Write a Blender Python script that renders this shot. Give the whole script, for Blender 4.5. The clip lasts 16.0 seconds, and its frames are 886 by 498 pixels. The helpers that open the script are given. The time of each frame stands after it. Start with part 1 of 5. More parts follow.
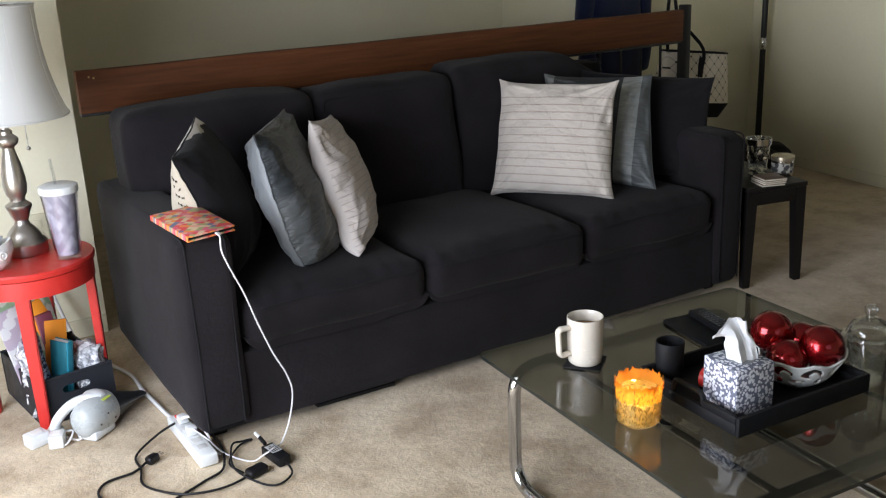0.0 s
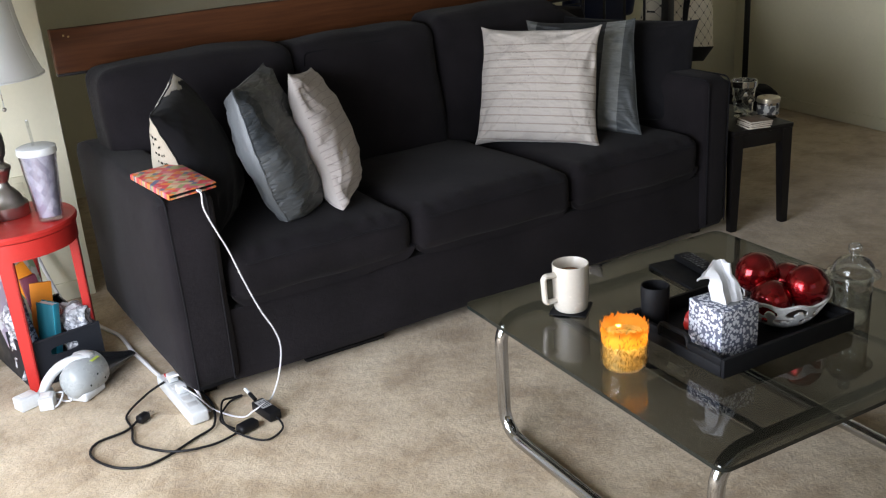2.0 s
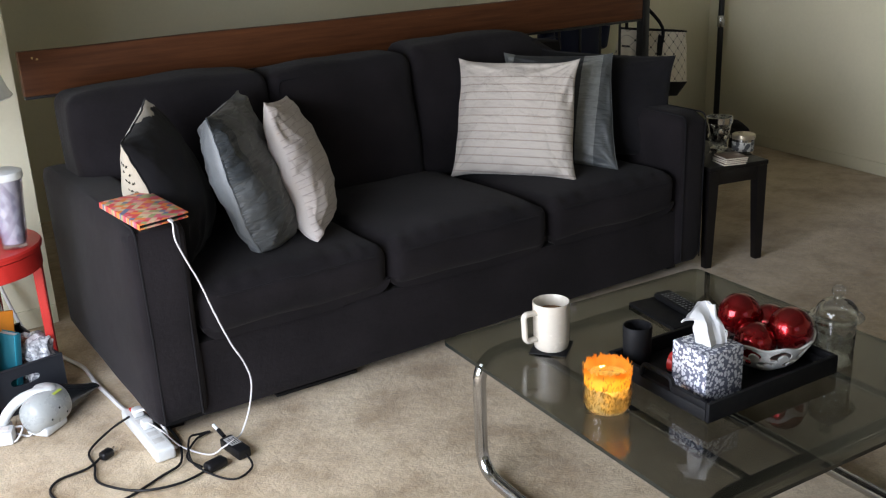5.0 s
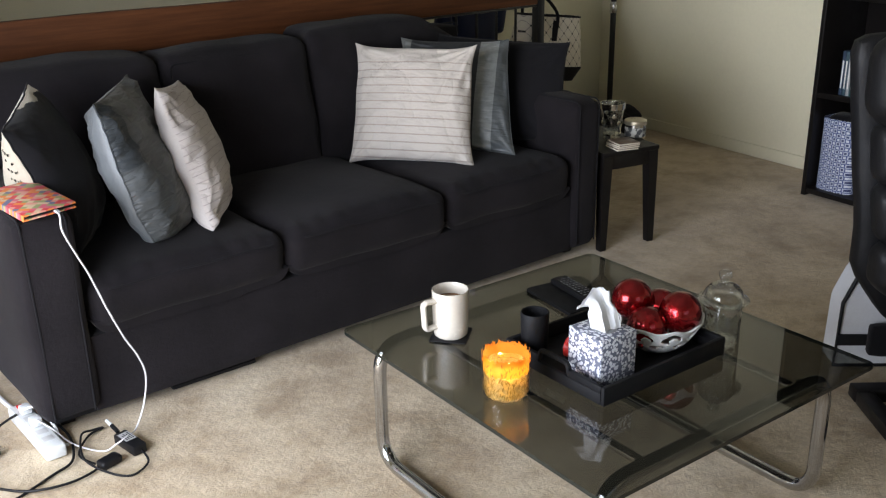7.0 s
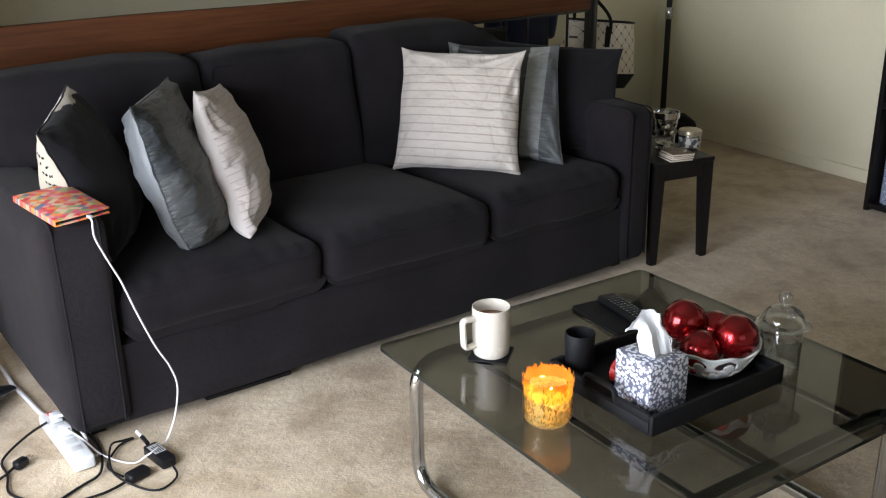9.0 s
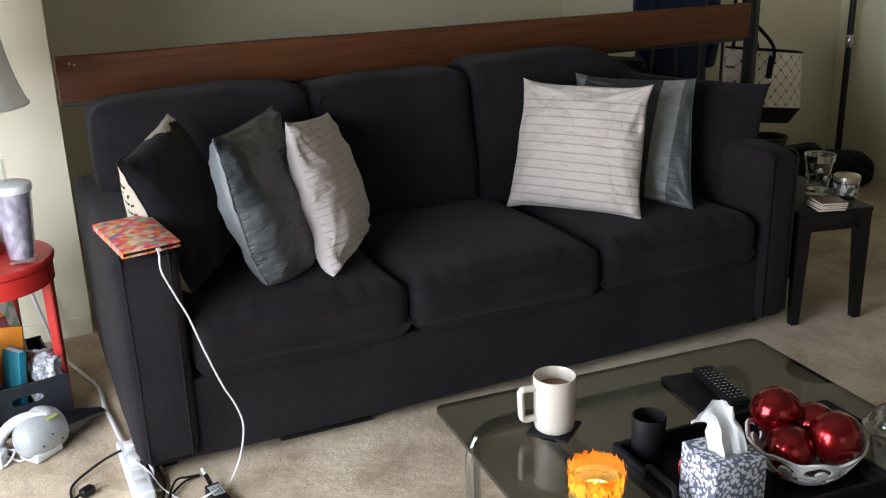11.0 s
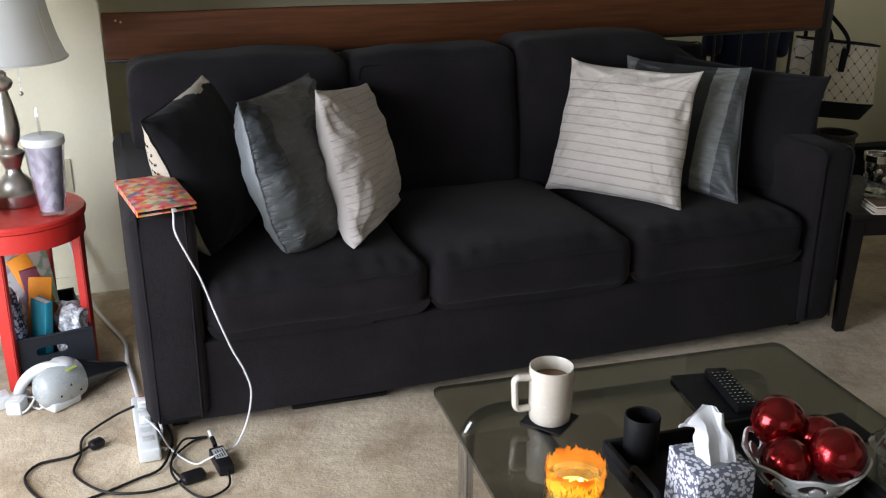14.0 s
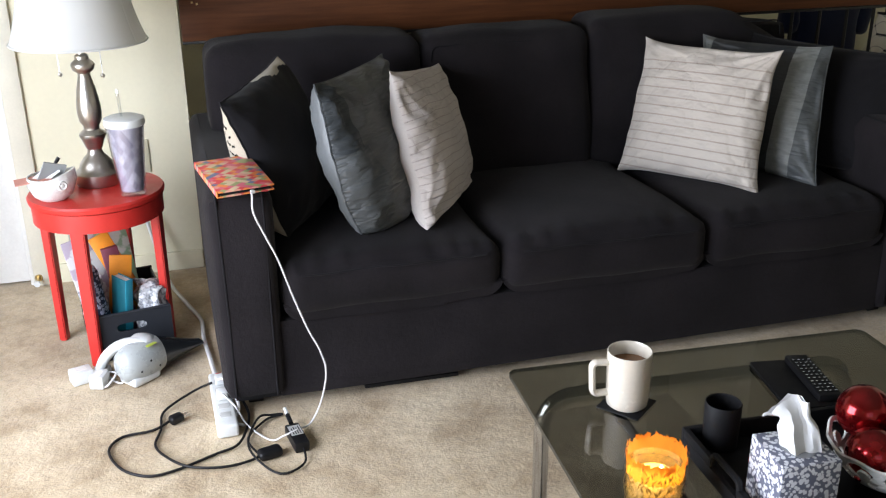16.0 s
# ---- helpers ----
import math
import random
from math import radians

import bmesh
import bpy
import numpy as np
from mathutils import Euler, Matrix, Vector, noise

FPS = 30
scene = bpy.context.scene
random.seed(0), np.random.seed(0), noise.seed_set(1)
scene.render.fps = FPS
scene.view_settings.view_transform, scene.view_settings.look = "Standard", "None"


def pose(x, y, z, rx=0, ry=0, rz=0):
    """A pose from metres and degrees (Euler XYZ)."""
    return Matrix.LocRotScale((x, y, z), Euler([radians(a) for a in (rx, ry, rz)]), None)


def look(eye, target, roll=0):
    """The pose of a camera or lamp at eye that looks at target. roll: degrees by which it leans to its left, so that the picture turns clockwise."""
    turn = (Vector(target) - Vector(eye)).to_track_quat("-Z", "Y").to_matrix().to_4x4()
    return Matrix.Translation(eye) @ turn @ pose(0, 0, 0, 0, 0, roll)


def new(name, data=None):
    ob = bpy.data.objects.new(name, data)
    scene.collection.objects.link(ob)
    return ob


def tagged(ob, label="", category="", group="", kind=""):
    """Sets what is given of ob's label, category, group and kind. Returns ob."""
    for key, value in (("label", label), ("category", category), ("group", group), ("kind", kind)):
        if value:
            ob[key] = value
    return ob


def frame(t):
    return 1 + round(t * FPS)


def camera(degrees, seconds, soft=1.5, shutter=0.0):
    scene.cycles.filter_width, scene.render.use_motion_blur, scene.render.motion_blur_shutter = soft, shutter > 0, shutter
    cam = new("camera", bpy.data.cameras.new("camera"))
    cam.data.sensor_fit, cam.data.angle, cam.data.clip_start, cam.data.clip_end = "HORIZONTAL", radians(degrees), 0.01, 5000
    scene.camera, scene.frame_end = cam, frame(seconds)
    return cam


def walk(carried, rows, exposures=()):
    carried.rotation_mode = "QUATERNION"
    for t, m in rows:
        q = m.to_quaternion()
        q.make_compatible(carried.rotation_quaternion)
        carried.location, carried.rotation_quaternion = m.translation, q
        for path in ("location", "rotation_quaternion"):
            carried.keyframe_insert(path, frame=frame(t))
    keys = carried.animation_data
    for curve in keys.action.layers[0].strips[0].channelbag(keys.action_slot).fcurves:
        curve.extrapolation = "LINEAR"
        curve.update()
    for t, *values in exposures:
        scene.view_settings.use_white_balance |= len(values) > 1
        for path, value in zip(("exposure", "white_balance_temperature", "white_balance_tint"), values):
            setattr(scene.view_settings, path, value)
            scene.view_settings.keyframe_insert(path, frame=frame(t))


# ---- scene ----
cam = camera(49.5, 16.0, 1.2)
PATH = [
    (0, (-0.575, -2.423, 1.337), (0.396, -0.785, 0.725), -2.6),
    (0.5, (-0.568, -2.428, 1.335), (0.398, -0.8, 0.69), -3.1),
    (1, (-0.562, -2.429, 1.332), (0.401, -0.81, 0.659), -3.5),
    (1.5, (-0.559, -2.429, 1.327), (0.403, -0.818, 0.636), -4.0),
    (2, (-0.554, -2.426, 1.324), (0.41, -0.821, 0.621), -4.1),
    (2.5, (-0.55, -2.423, 1.324), (0.419, -0.822, 0.618), -4.1),
    (3, (-0.552, -2.418, 1.329), (0.428, -0.822, 0.627), -3.8),
    (5.3, (-0.551, -2.361, 1.33), (0.499, -0.788, 0.681), -2.1),
    (5.5, (-0.556, -2.36, 1.338), (0.51, -0.798, 0.686), -1.9),
    (6, (-0.562, -2.352, 1.344), (0.556, -0.831, 0.683), -1.5),
    (6.5, (-0.551, -2.36, 1.347), (0.621, -0.89, 0.667), -1.1),
    (7, (-0.544, -2.36, 1.347), (0.649, -0.915, 0.648), -1.0),
    (7.5, (-0.525, -2.342, 1.335), (0.647, -0.884, 0.627), -1.1),
    (8, (-0.499, -2.323, 1.324), (0.644, -0.845, 0.611), -1.2),
    (8.2, (-0.502, -2.32, 1.321), (0.635, -0.836, 0.61), -1.1),
    (10.3, (-0.282, -2.24, 1.351), (0.703, -0.616, 0.725), -1.0),
    (10.5, (-0.242, -2.242, 1.348), (0.685, -0.585, 0.721), -1.3),
    (11, (-0.133, -2.256, 1.339), (0.657, -0.537, 0.693), -1.7),
    (11.5, (-0.039, -2.278, 1.308), (0.649, -0.523, 0.642), -1.7),
    (12, (-0.019, -2.282, 1.305), (0.647, -0.529, 0.61), -0.9),
    (12.5, (0.001, -2.283, 1.303), (0.653, -0.523, 0.61), -0.4),
    (13, (0.015, -2.279, 1.303), (0.659, -0.512, 0.621), -0.0),
    (13.5, (0.024, -2.274, 1.316), (0.661, -0.504, 0.634), 0.3),
    (14, (0.024, -2.268, 1.325), (0.658, -0.501, 0.635), 0.4),
    (14.5, (0.02, -2.264, 1.332), (0.643, -0.501, 0.624), 0.3),
    (15, (0.009, -2.261, 1.335), (0.602, -0.492, 0.614), -0.0),
    (15.5, (-0.007, -2.257, 1.339), (0.547, -0.48, 0.608), -0.3),
    (16, (-0.011, -2.255, 1.337), (0.501, -0.467, 0.603), -0.5),
]
EXPOSURES = [(0.0, -0.47), (3.0, -0.55), (5.5, -0.48), (6.0, -0.56), (6.5, -0.38), (7.0, -0.22), (8.2, -0.21), (10.3, -0.02), (10.6, -0.06), (11.0, -0.36), (11.5, -0.36), (12.0, -0.52), (13.5, -0.56), (14.5, -0.45), (15.5, -0.35), (16.0, -0.29)]
walk(cam, [(t, look(eye, target, roll)) for t, eye, target, roll in PATH], EXPOSURES)

# ---- world, daylight ----
world = bpy.data.worlds.new("world")
scene.world = world
world.use_nodes = True
wt = world.node_tree
sky = wt.nodes.new("ShaderNodeTexSky")
sky.sky_type, sky.sun_disc = "NISHITA", False
sky.sun_elevation, sky.sun_rotation = radians(40), radians(250)
wt.links.new(sky.outputs[0], wt.nodes["Background"].inputs[0])
wt.nodes["Background"].inputs[1].default_value = 0.10


def area_lamp(name, m, w, h, power, color):
    data = bpy.data.lights.new(name, "AREA")
    data.shape, data.size, data.size_y, data.energy, data.color = "RECTANGLE", w, h, power, color
    ob = new(name, data)
    ob.matrix_world = m
    return ob


# sky light through the patio window in the west wall and the window behind the camera
area_lamp("window_light", look((-1.46, -0.95, 0.86), (-0.25, -0.62, 0.15)), 1.9, 1.45, 148, (0.92, 0.985, 1.14))
# added narrow beam that only brightens the east wall, no source of its own
area_lamp("east_wall_fill", look((-1.46, -1.0, 1.75), (3.98, 0.05, 1.10)), 1.9, 0.30, 3.9, (0.98, 0.98, 0.96)).data.spread = radians(36)
area_lamp("window_light_south", look((0.0, -4.05, 1.45), (0.7, 0.3, 0.45)), 1.5, 1.1, 2.5, (0.97, 0.98, 1.02))


# ---- materials ----
class Mat:
    """A node material with a principled shader and short helpers."""

    def __init__(self, name, color=(0.5, 0.5, 0.5), rough=0.6, metal=0.0, **kw):
        self.m = bpy.data.materials.new(name)
        self.m.use_nodes = True
        self.nt = self.m.node_tree
        self.p = self.nt.nodes["Principled BSDF"]
        self.set("Base Color", (*color, 1) if len(color) == 3 else color)
        self.set("Roughness", rough)
        self.set("Metallic", metal)
        for k, v in kw.items():
            self.set(k.replace("_", " "), v)
        self.color = color

    def set(self, key, v):
        self.p.inputs[key].default_value = v

    def node(self, kind, **inputs):
        n = self.nt.nodes.new(kind)
        for k, v in inputs.items():
            self.put(n.inputs[k.replace("_", " ")], v)
        return n

    def put(self, inp, v):
        if hasattr(v, "is_output"):
            self.nt.links.new(v, inp)
        else:
            inp.default_value = v

    def coords(self, kind="Object", scale=(1, 1, 1), rot=(0, 0, 0)):
        tc = self.nt.nodes.new("ShaderNodeTexCoord")
        mp = self.nt.nodes.new("ShaderNodeMapping")
        mp.inputs["Scale"].default_value = scale
        mp.inputs["Rotation"].default_value = [radians(a) for a in rot]
        self.nt.links.new(tc.outputs[kind], mp.inputs[0])
        return mp.outputs[0]

    def noise(self, scale, detail=4.0, rough=0.55, vec=None):
        n = self.node("ShaderNodeTexNoise", Scale=scale, Detail=detail, Roughness=rough)
        self.nt.links.new(vec or self.coords(), n.inputs["Vector"])
        return n.outputs["Fac"]

    def ramp(self, fac, stops, mode="LINEAR"):
        n = self.nt.nodes.new("ShaderNodeValToRGB")
        n.color_ramp.interpolation = mode
        e = n.color_ramp.elements
        while len(e) < len(stops):
            e.new(0.5)
        for el, (pos, c) in zip(e, stops):
            el.position, el.color = pos, (*c, 1) if not isinstance(c, float) else (c, c, c, 1)
        self.nt.links.new(fac, n.inputs[0])
        return n.outputs[0]

    def math(self, op, a, b=0.0):
        n = self.nt.nodes.new("ShaderNodeMath")
        n.operation = op
        self.put(n.inputs[0], a)
        self.put(n.inputs[1], b)
        return n.outputs[0]

    def mix(self, fac, a, b, blend="MIX"):
        n = self.nt.nodes.new("ShaderNodeMix")
        n.data_type, n.blend_type = "RGBA", blend
        self.put(n.inputs[0], fac)
        self.put(n.inputs[6], (*a, 1) if isinstance(a, tuple) else a)
        self.put(n.inputs[7], (*b, 1) if isinstance(b, tuple) else b)
        return n.outputs[2]

    def base(self, out):
        self.nt.links.new(out, self.p.inputs["Base Color"])
        return self

    def rough(self, out):
        self.nt.links.new(out, self.p.inputs["Roughness"])
        return self

    def bump(self, height, strength=0.3, dist=0.002):
        n = self.node("ShaderNodeBump", Strength=strength, Distance=dist)
        self.nt.links.new(height, n.inputs["Height"])
        old = self.p.inputs["Normal"]
        if old.is_linked:
            self.nt.links.new(old.links[0].from_socket, n.inputs["Normal"])
        self.nt.links.new(n.outputs[0], old)
        return self

    def mottle(self, scale=6.0, amount=0.15, fine=80.0, fine_amount=0.1):
        """Two scales of colour variation round the base colour."""
        c = self.color[:3]
        lo = tuple(v * (1 - amount) for v in c)
        hi = tuple(min(1, v * (1 + amount)) for v in c)
        a = self.ramp(self.noise(scale), [(0.3, lo), (0.7, hi)])
        f = self.ramp(self.noise(fine, 2.0), [(0.3, 1 - fine_amount), (0.7, 1.0)])
        return self.base(self.mix(1.0, a, f, "MULTIPLY"))


def fabric(name, color, weave=900.0, amount=0.15, rough=0.95, sheen=0.25, strength=0.35):
    m = Mat(name, color, rough)
    m.set("Sheen Weight", sheen)
    m.set("Specular IOR Level", 0.15)
    m.mottle(5.0, amount, 240.0, 0.25 if max(color) < 0.2 else 0.07)
    m.bump(m.noise(weave, 2.0), strength, 0.0012)
    m.bump(m.noise(14.0, 3.0), 0.25, 0.006)
    return m


def plain(name, color, rough=0.45, metal=0.0, **kw):
    m = Mat(name, color, rough, metal, **kw)
    m.mottle(9.0, 0.06, 120.0, 0.05)
    m.rough(m.ramp(m.noise(30.0), [(0.3, max(0.02, rough - 0.06)), (0.75, min(1.0, rough + 0.08))]))
    return m


def stripes(m, axis, period, width, vec=None):
    """1 on thin lines across the axis, else 0."""
    sep = m.node("ShaderNodeSeparateXYZ")
    m.nt.links.new(vec or m.coords(), sep.inputs[0])
    f = m.math("FRACT", m.math("DIVIDE", m.math("ADD", sep.outputs[axis], 50.0), period))
    d = m.math("ABSOLUTE", m.math("SUBTRACT", f, 0.5))
    return m.math("LESS_THAN", d, width / period / 2)


M = {}
M["wall"] = Mat("wall_paint", (0.765, 0.725, 0.550), 0.85)
M["wall"].mottle(1.3, 0.04, 60.0, 0.03).bump(M["wall"].noise(160.0, 3.0), 0.25, 0.002).bump(M["wall"].noise(26.0), 0.1, 0.004)
M["ceiling"] = plain("ceiling_paint", (0.43, 0.42, 0.385), 0.9)
M["door"] = plain("door_paint", (0.80, 0.80, 0.78), 0.45)
M["trim"] = plain("trim_paint", (0.72, 0.69, 0.58), 0.5)

c = Mat("carpet", (0.42, 0.33, 0.23), 1.0)
c.set("Specular IOR Level", 0.05)
c.set("Sheen Weight", 0.3)
big = c.ramp(c.noise(2.6, 5.0, 0.6), [(0.32, (0.47, 0.362, 0.228)), (0.5, (0.60, 0.48, 0.322)), (0.7, (0.69, 0.57, 0.395))])
stain = c.ramp(c.noise(5.5, 6.0, 0.65), [(0.38, (0.70, 0.65, 0.58)), (0.50, (0.90, 0.88, 0.85)), (0.60, (1.0, 1.0, 1.0))])
tuft = c.mix(1.0, c.ramp(c.noise(150.0, 3.0, 0.65), [(0.3, 0.80), (0.62, 1.0)]), c.ramp(c.noise(48.0, 4.0, 0.65), [(0.34, 0.86), (0.6, 1.0)]), "MULTIPLY")
c.base(c.mix(1.0, c.mix(1.0, big, stain, "MULTIPLY"), tuft, "MULTIPLY"))
c.bump(c.noise(150.0, 3.0, 0.6), 0.40, 0.007).bump(c.noise(36.0, 4.0), 0.18, 0.014).bump(c.noise(9.0, 3.0), 0.2, 0.03)
M["carpet"] = c

M["sofa"] = fabric("charcoal_upholstery", (0.0138, 0.0116, 0.0132), 700.0, 0.34, 0.95, 0.05, 0.5)
M["sofa"].bump(M["sofa"].noise(95.0, 4.0, 0.7), 0.35, 0.004).bump(M["sofa"].noise(4.0, 3.0), 0.3, 0.02)
M["piping"] = fabric("charcoal_piping", (0.010, 0.0095, 0.011), 700.0, 0.1, 0.95, 0.05)
M["black_cloth"] = fabric("black_cotton", (0.010, 0.0095, 0.011), 900.0, 0.12, 0.95, 0.08)
M["cream_cloth"] = fabric("cream_linen", (0.46, 0.41, 0.32), 900.0, 0.08)

s = Mat("grey_satin", (0.075, 0.082, 0.088), 0.50)
s.set("Sheen Weight", 0.05)
s.set("Specular IOR Level", 0.35)
s.mottle(5.0, 0.18, 200.0, 0.1)
s.bump(s.noise(9.0, 4.0), 0.35, 0.014).bump(s.math("ABSOLUTE", s.math("SUBTRACT", s.noise(3.0, 3.0, 0.6, s.coords("Object", (1.2, 5.0, 2.0), (0, 0, 25))), 0.5)), 0.6, 0.03)
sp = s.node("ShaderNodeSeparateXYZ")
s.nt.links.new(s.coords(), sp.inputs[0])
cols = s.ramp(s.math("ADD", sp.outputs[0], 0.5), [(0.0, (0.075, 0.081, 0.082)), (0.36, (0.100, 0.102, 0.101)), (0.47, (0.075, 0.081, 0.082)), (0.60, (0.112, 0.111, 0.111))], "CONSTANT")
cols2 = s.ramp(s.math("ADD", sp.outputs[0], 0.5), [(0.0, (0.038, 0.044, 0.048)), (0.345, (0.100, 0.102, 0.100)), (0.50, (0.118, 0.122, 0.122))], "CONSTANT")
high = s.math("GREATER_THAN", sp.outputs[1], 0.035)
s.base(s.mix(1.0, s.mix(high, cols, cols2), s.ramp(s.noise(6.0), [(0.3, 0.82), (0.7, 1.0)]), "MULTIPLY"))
crease = s.math("ABSOLUTE", s.math("SUBTRACT", s.noise(9.0, 2.0, 0.5, s.coords("Object", (0.6, 3.2, 1.0), (0, 0, 12))), 0.5))
s.bump(s.ramp(crease, [(0.0, 0.0), (0.10, 1.0)]), 0.45, 0.008)
M["satin"] = s
s2 = Mat("light_grey_satin", (0.125, 0.134, 0.138), 0.42)
s2.set("Sheen Weight", 0.1)
s2.mottle(5.0, 0.15, 200.0, 0.1)
s2.bump(s2.noise(11.0, 4.0), 0.35, 0.01)
M["satin_light"] = s2
s3 = Mat("striped_grey_satin", (0.05, 0.052, 0.056), 0.5)
sep = s3.node("ShaderNodeSeparateXYZ")
s3.nt.links.new(s3.coords(), sep.inputs[0])
band = s3.ramp(s3.math("ADD", s3.math("MULTIPLY", sep.outputs[0], 2.0), 0.5), [(0.0, (0.17, 0.178, 0.17)), (0.13, (0.030, 0.033, 0.037)), (0.66, (0.27, 0.285, 0.28)), (0.80, (0.095, 0.104, 0.107))], "CONSTANT")
s3.base(s3.mix(1.0, band, s3.ramp(s3.noise(60.0), [(0.3, 0.8), (0.7, 1.0)]), "MULTIPLY"))
s3.bump(s3.noise(10.0, 4.0), 0.3, 0.008).bump(s3.math("ABSOLUTE", s3.math("SUBTRACT", s3.noise(3.0, 3.0, 0.6, s3.coords("Object", (1.4, 6.0, 2.0), (0, 0, 30))), 0.5)), 0.6, 0.03)
M["satin_band"] = s3

w = fabric("ribbed_white_cotton", (0.60, 0.54, 0.51), 900.0, 0.05, 0.9, 0.2, 0.2)
rsep = w.node("ShaderNodeSeparateXYZ")
w.nt.links.new(w.coords(), rsep.inputs[0])
line = w.math("MULTIPLY", stripes(w, 1, 0.0285, 0.0042), w.math("LESS_THAN", rsep.outputs[1], 0.168))
# shade in the tucks is painted as brown-grey lines into the cloth colour
w.base(w.mix(line, w.mix(1.0, (0.56, 0.51, 0.455), w.ramp(w.noise(7.0), [(0.3, 0.9), (0.7, 1.0)]), "MULTIPLY"), (0.39, 0.335, 0.29)))
w.bump(w.math("ABSOLUTE", w.math("SUBTRACT", w.noise(3.0, 3.0, 0.6, w.coords("Object", (2.0, 4.5, 2.0), (0, 0, 35))), 0.5)), 0.55, 0.03)
w.bump(w.math("MULTIPLY", line, -1.0), 0.8, 0.004)
crease = w.math("ABSOLUTE", w.math("SUBTRACT", w.noise(6.0, 2.0, 0.5, w.coords("Object", (2.2, 1.2, 1.0), (0, 0, 30))), 0.5))
w.bump(w.ramp(crease, [(0.0, 0.0), (0.05, 1.0)]), 0.25, 0.006)
M["ribbed"] = w
w = fabric("pleated_white_cotton", (0.60, 0.54, 0.51), 900.0, 0.05, 0.9, 0.2, 0.2)
wn_ = w.node("ShaderNodeTexNoise", Scale=6.0, Detail=2.0)
w.nt.links.new(w.coords(), wn_.inputs["Vector"])
wob = w.mix(0.022, w.coords(), wn_.outputs["Color"], "ADD")
ln = w.math("MAXIMUM", stripes(w, 1, 0.0215, 0.0024, wob), w.math("MULTIPLY", stripes(w, 0, 0.055, 0.0022, wob), w.ramp(w.noise(7.0, 2.0), [(0.40, 0.0), (0.5, 0.6)])))
w.base(w.mix(ln, (0.55, 0.495, 0.46), (0.42, 0.365, 0.335)))
w.bump(w.noise(11.0, 4.0), 0.35, 0.010).bump(w.math("ABSOLUTE", w.math("SUBTRACT", w.noise(3.0, 3.0, 0.6, w.coords("Object", (1.4, 4.0, 2.0), (0, 0, -20))), 0.5)), 0.5, 0.025)
w.bump(w.math("MULTIPLY", ln, -1.0), 0.9, 0.004)
crease = w.math("ABSOLUTE", w.math("SUBTRACT", w.noise(8.0, 2.0, 0.5, w.coords("Object", (1.0, 2.6, 1.0), (0, 0, -18))), 0.5))
w.bump(w.ramp(crease, [(0.0, 0.0), (0.08, 1.0)]), 0.35, 0.007)
M["pleated"] = w
M["plain_white"] = fabric("plain_white_cotton", (0.54, 0.495, 0.46), 900.0, 0.05, 0.9, 0.2, 0.2)

# worn dark-stained plank
p = Mat("stained_wood", (0.11, 0.04, 0.02), 0.58)
p.set("Specular IOR Level", 0.3)
v = p.coords("Object", (1.2, 22, 22))
g = p.ramp(p.noise(3.0, 6.0, 0.6, v), [(0.25, (0.062, 0.019, 0.006)), (0.5, (0.098, 0.032, 0.010)), (0.78, (0.140, 0.048, 0.016))])
wear = p.ramp(p.noise(9.0, 6.0, 0.7), [(0.70, 0.0), (0.76, 1.0)])
p.base(p.mix(wear, g, (0.22, 0.12, 0.075)))
p.bump(p.noise(3.0, 6.0, 0.6, v), 0.3, 0.003)
M["plank"] = p

M["black_wood"] = plain("black_brown_wood", (0.0075, 0.0062, 0.006), 0.42, Specular_IOR_Level=0.28)
M["black_metal"] = plain("black_metal", (0.012, 0.012, 0.013), 0.35, 0.3)
M["black_plastic"] = plain("black_plastic", (0.008, 0.008, 0.009), 0.42, Specular_IOR_Level=0.25)
M["matt_black"] = plain("matt_black", (0.008, 0.008, 0.009), 0.6, Specular_IOR_Level=0.2)
M["grey_plastic"] = plain("grey_plastic", (0.020, 0.022, 0.027), 0.5, Specular_IOR_Level=0.3)
M["white_plastic"] = plain("white_plastic", (0.68, 0.70, 0.70), 0.35)
M["white_cord"] = plain("white_cord", (0.70, 0.69, 0.70), 0.45)
M["black_cord"] = plain("black_cord", (0.008, 0.008, 0.009), 0.5, Specular_IOR_Level=0.25)
M["red_paint"] = plain("red_lacquer", (0.56, 0.028, 0.022), 0.42)
M["chrome"] = plain("chrome", (0.50, 0.51, 0.53), 0.12, 1.0)
M["nickel"] = plain("brushed_nickel", (0.52, 0.49, 0.45), 0.34, 1.0)
M["silver_foil"] = plain("silver_foil", (0.80, 0.78, 0.72), 0.18, 1.0)
M["steel"] = plain("steel", (0.6, 0.6, 0.6), 0.25, 1.0)
M["ceramic"] = plain("cream_ceramic", (0.70, 0.645, 0.55), 0.22, 0.0, Coat_Weight=0.4)
M["white_ceramic"] = plain("white_ceramic", (0.68, 0.68, 0.66), 0.25, 0.0, Coat_Weight=0.4)
M["coffee"] = plain("coffee", (0.20, 0.095, 0.042), 0.12)
M["paper"] = plain("paper", (0.78, 0.77, 0.74), 0.8)
M["tissue"] = plain("tissue_paper", (0.74, 0.75, 0.76), 0.9)
M["cyan"] = plain("cyan_card", (0.02, 0.30, 0.42), 0.5)
M["orange"] = plain("orange_folder", (0.85, 0.30, 0.02), 0.5)
M["green_card"] = plain("green_card", (0.12, 0.42, 0.12), 0.5)
M["plum"] = plain("plum_cover", (0.20, 0.05, 0.08), 0.5)
M["navy"] = fabric("navy_cloth", (0.008, 0.013, 0.045), 900.0, 0.15)
M["leather"] = Mat("black_leather", (0.008, 0.008, 0.009), 0.5, Specular_IOR_Level=0.3)
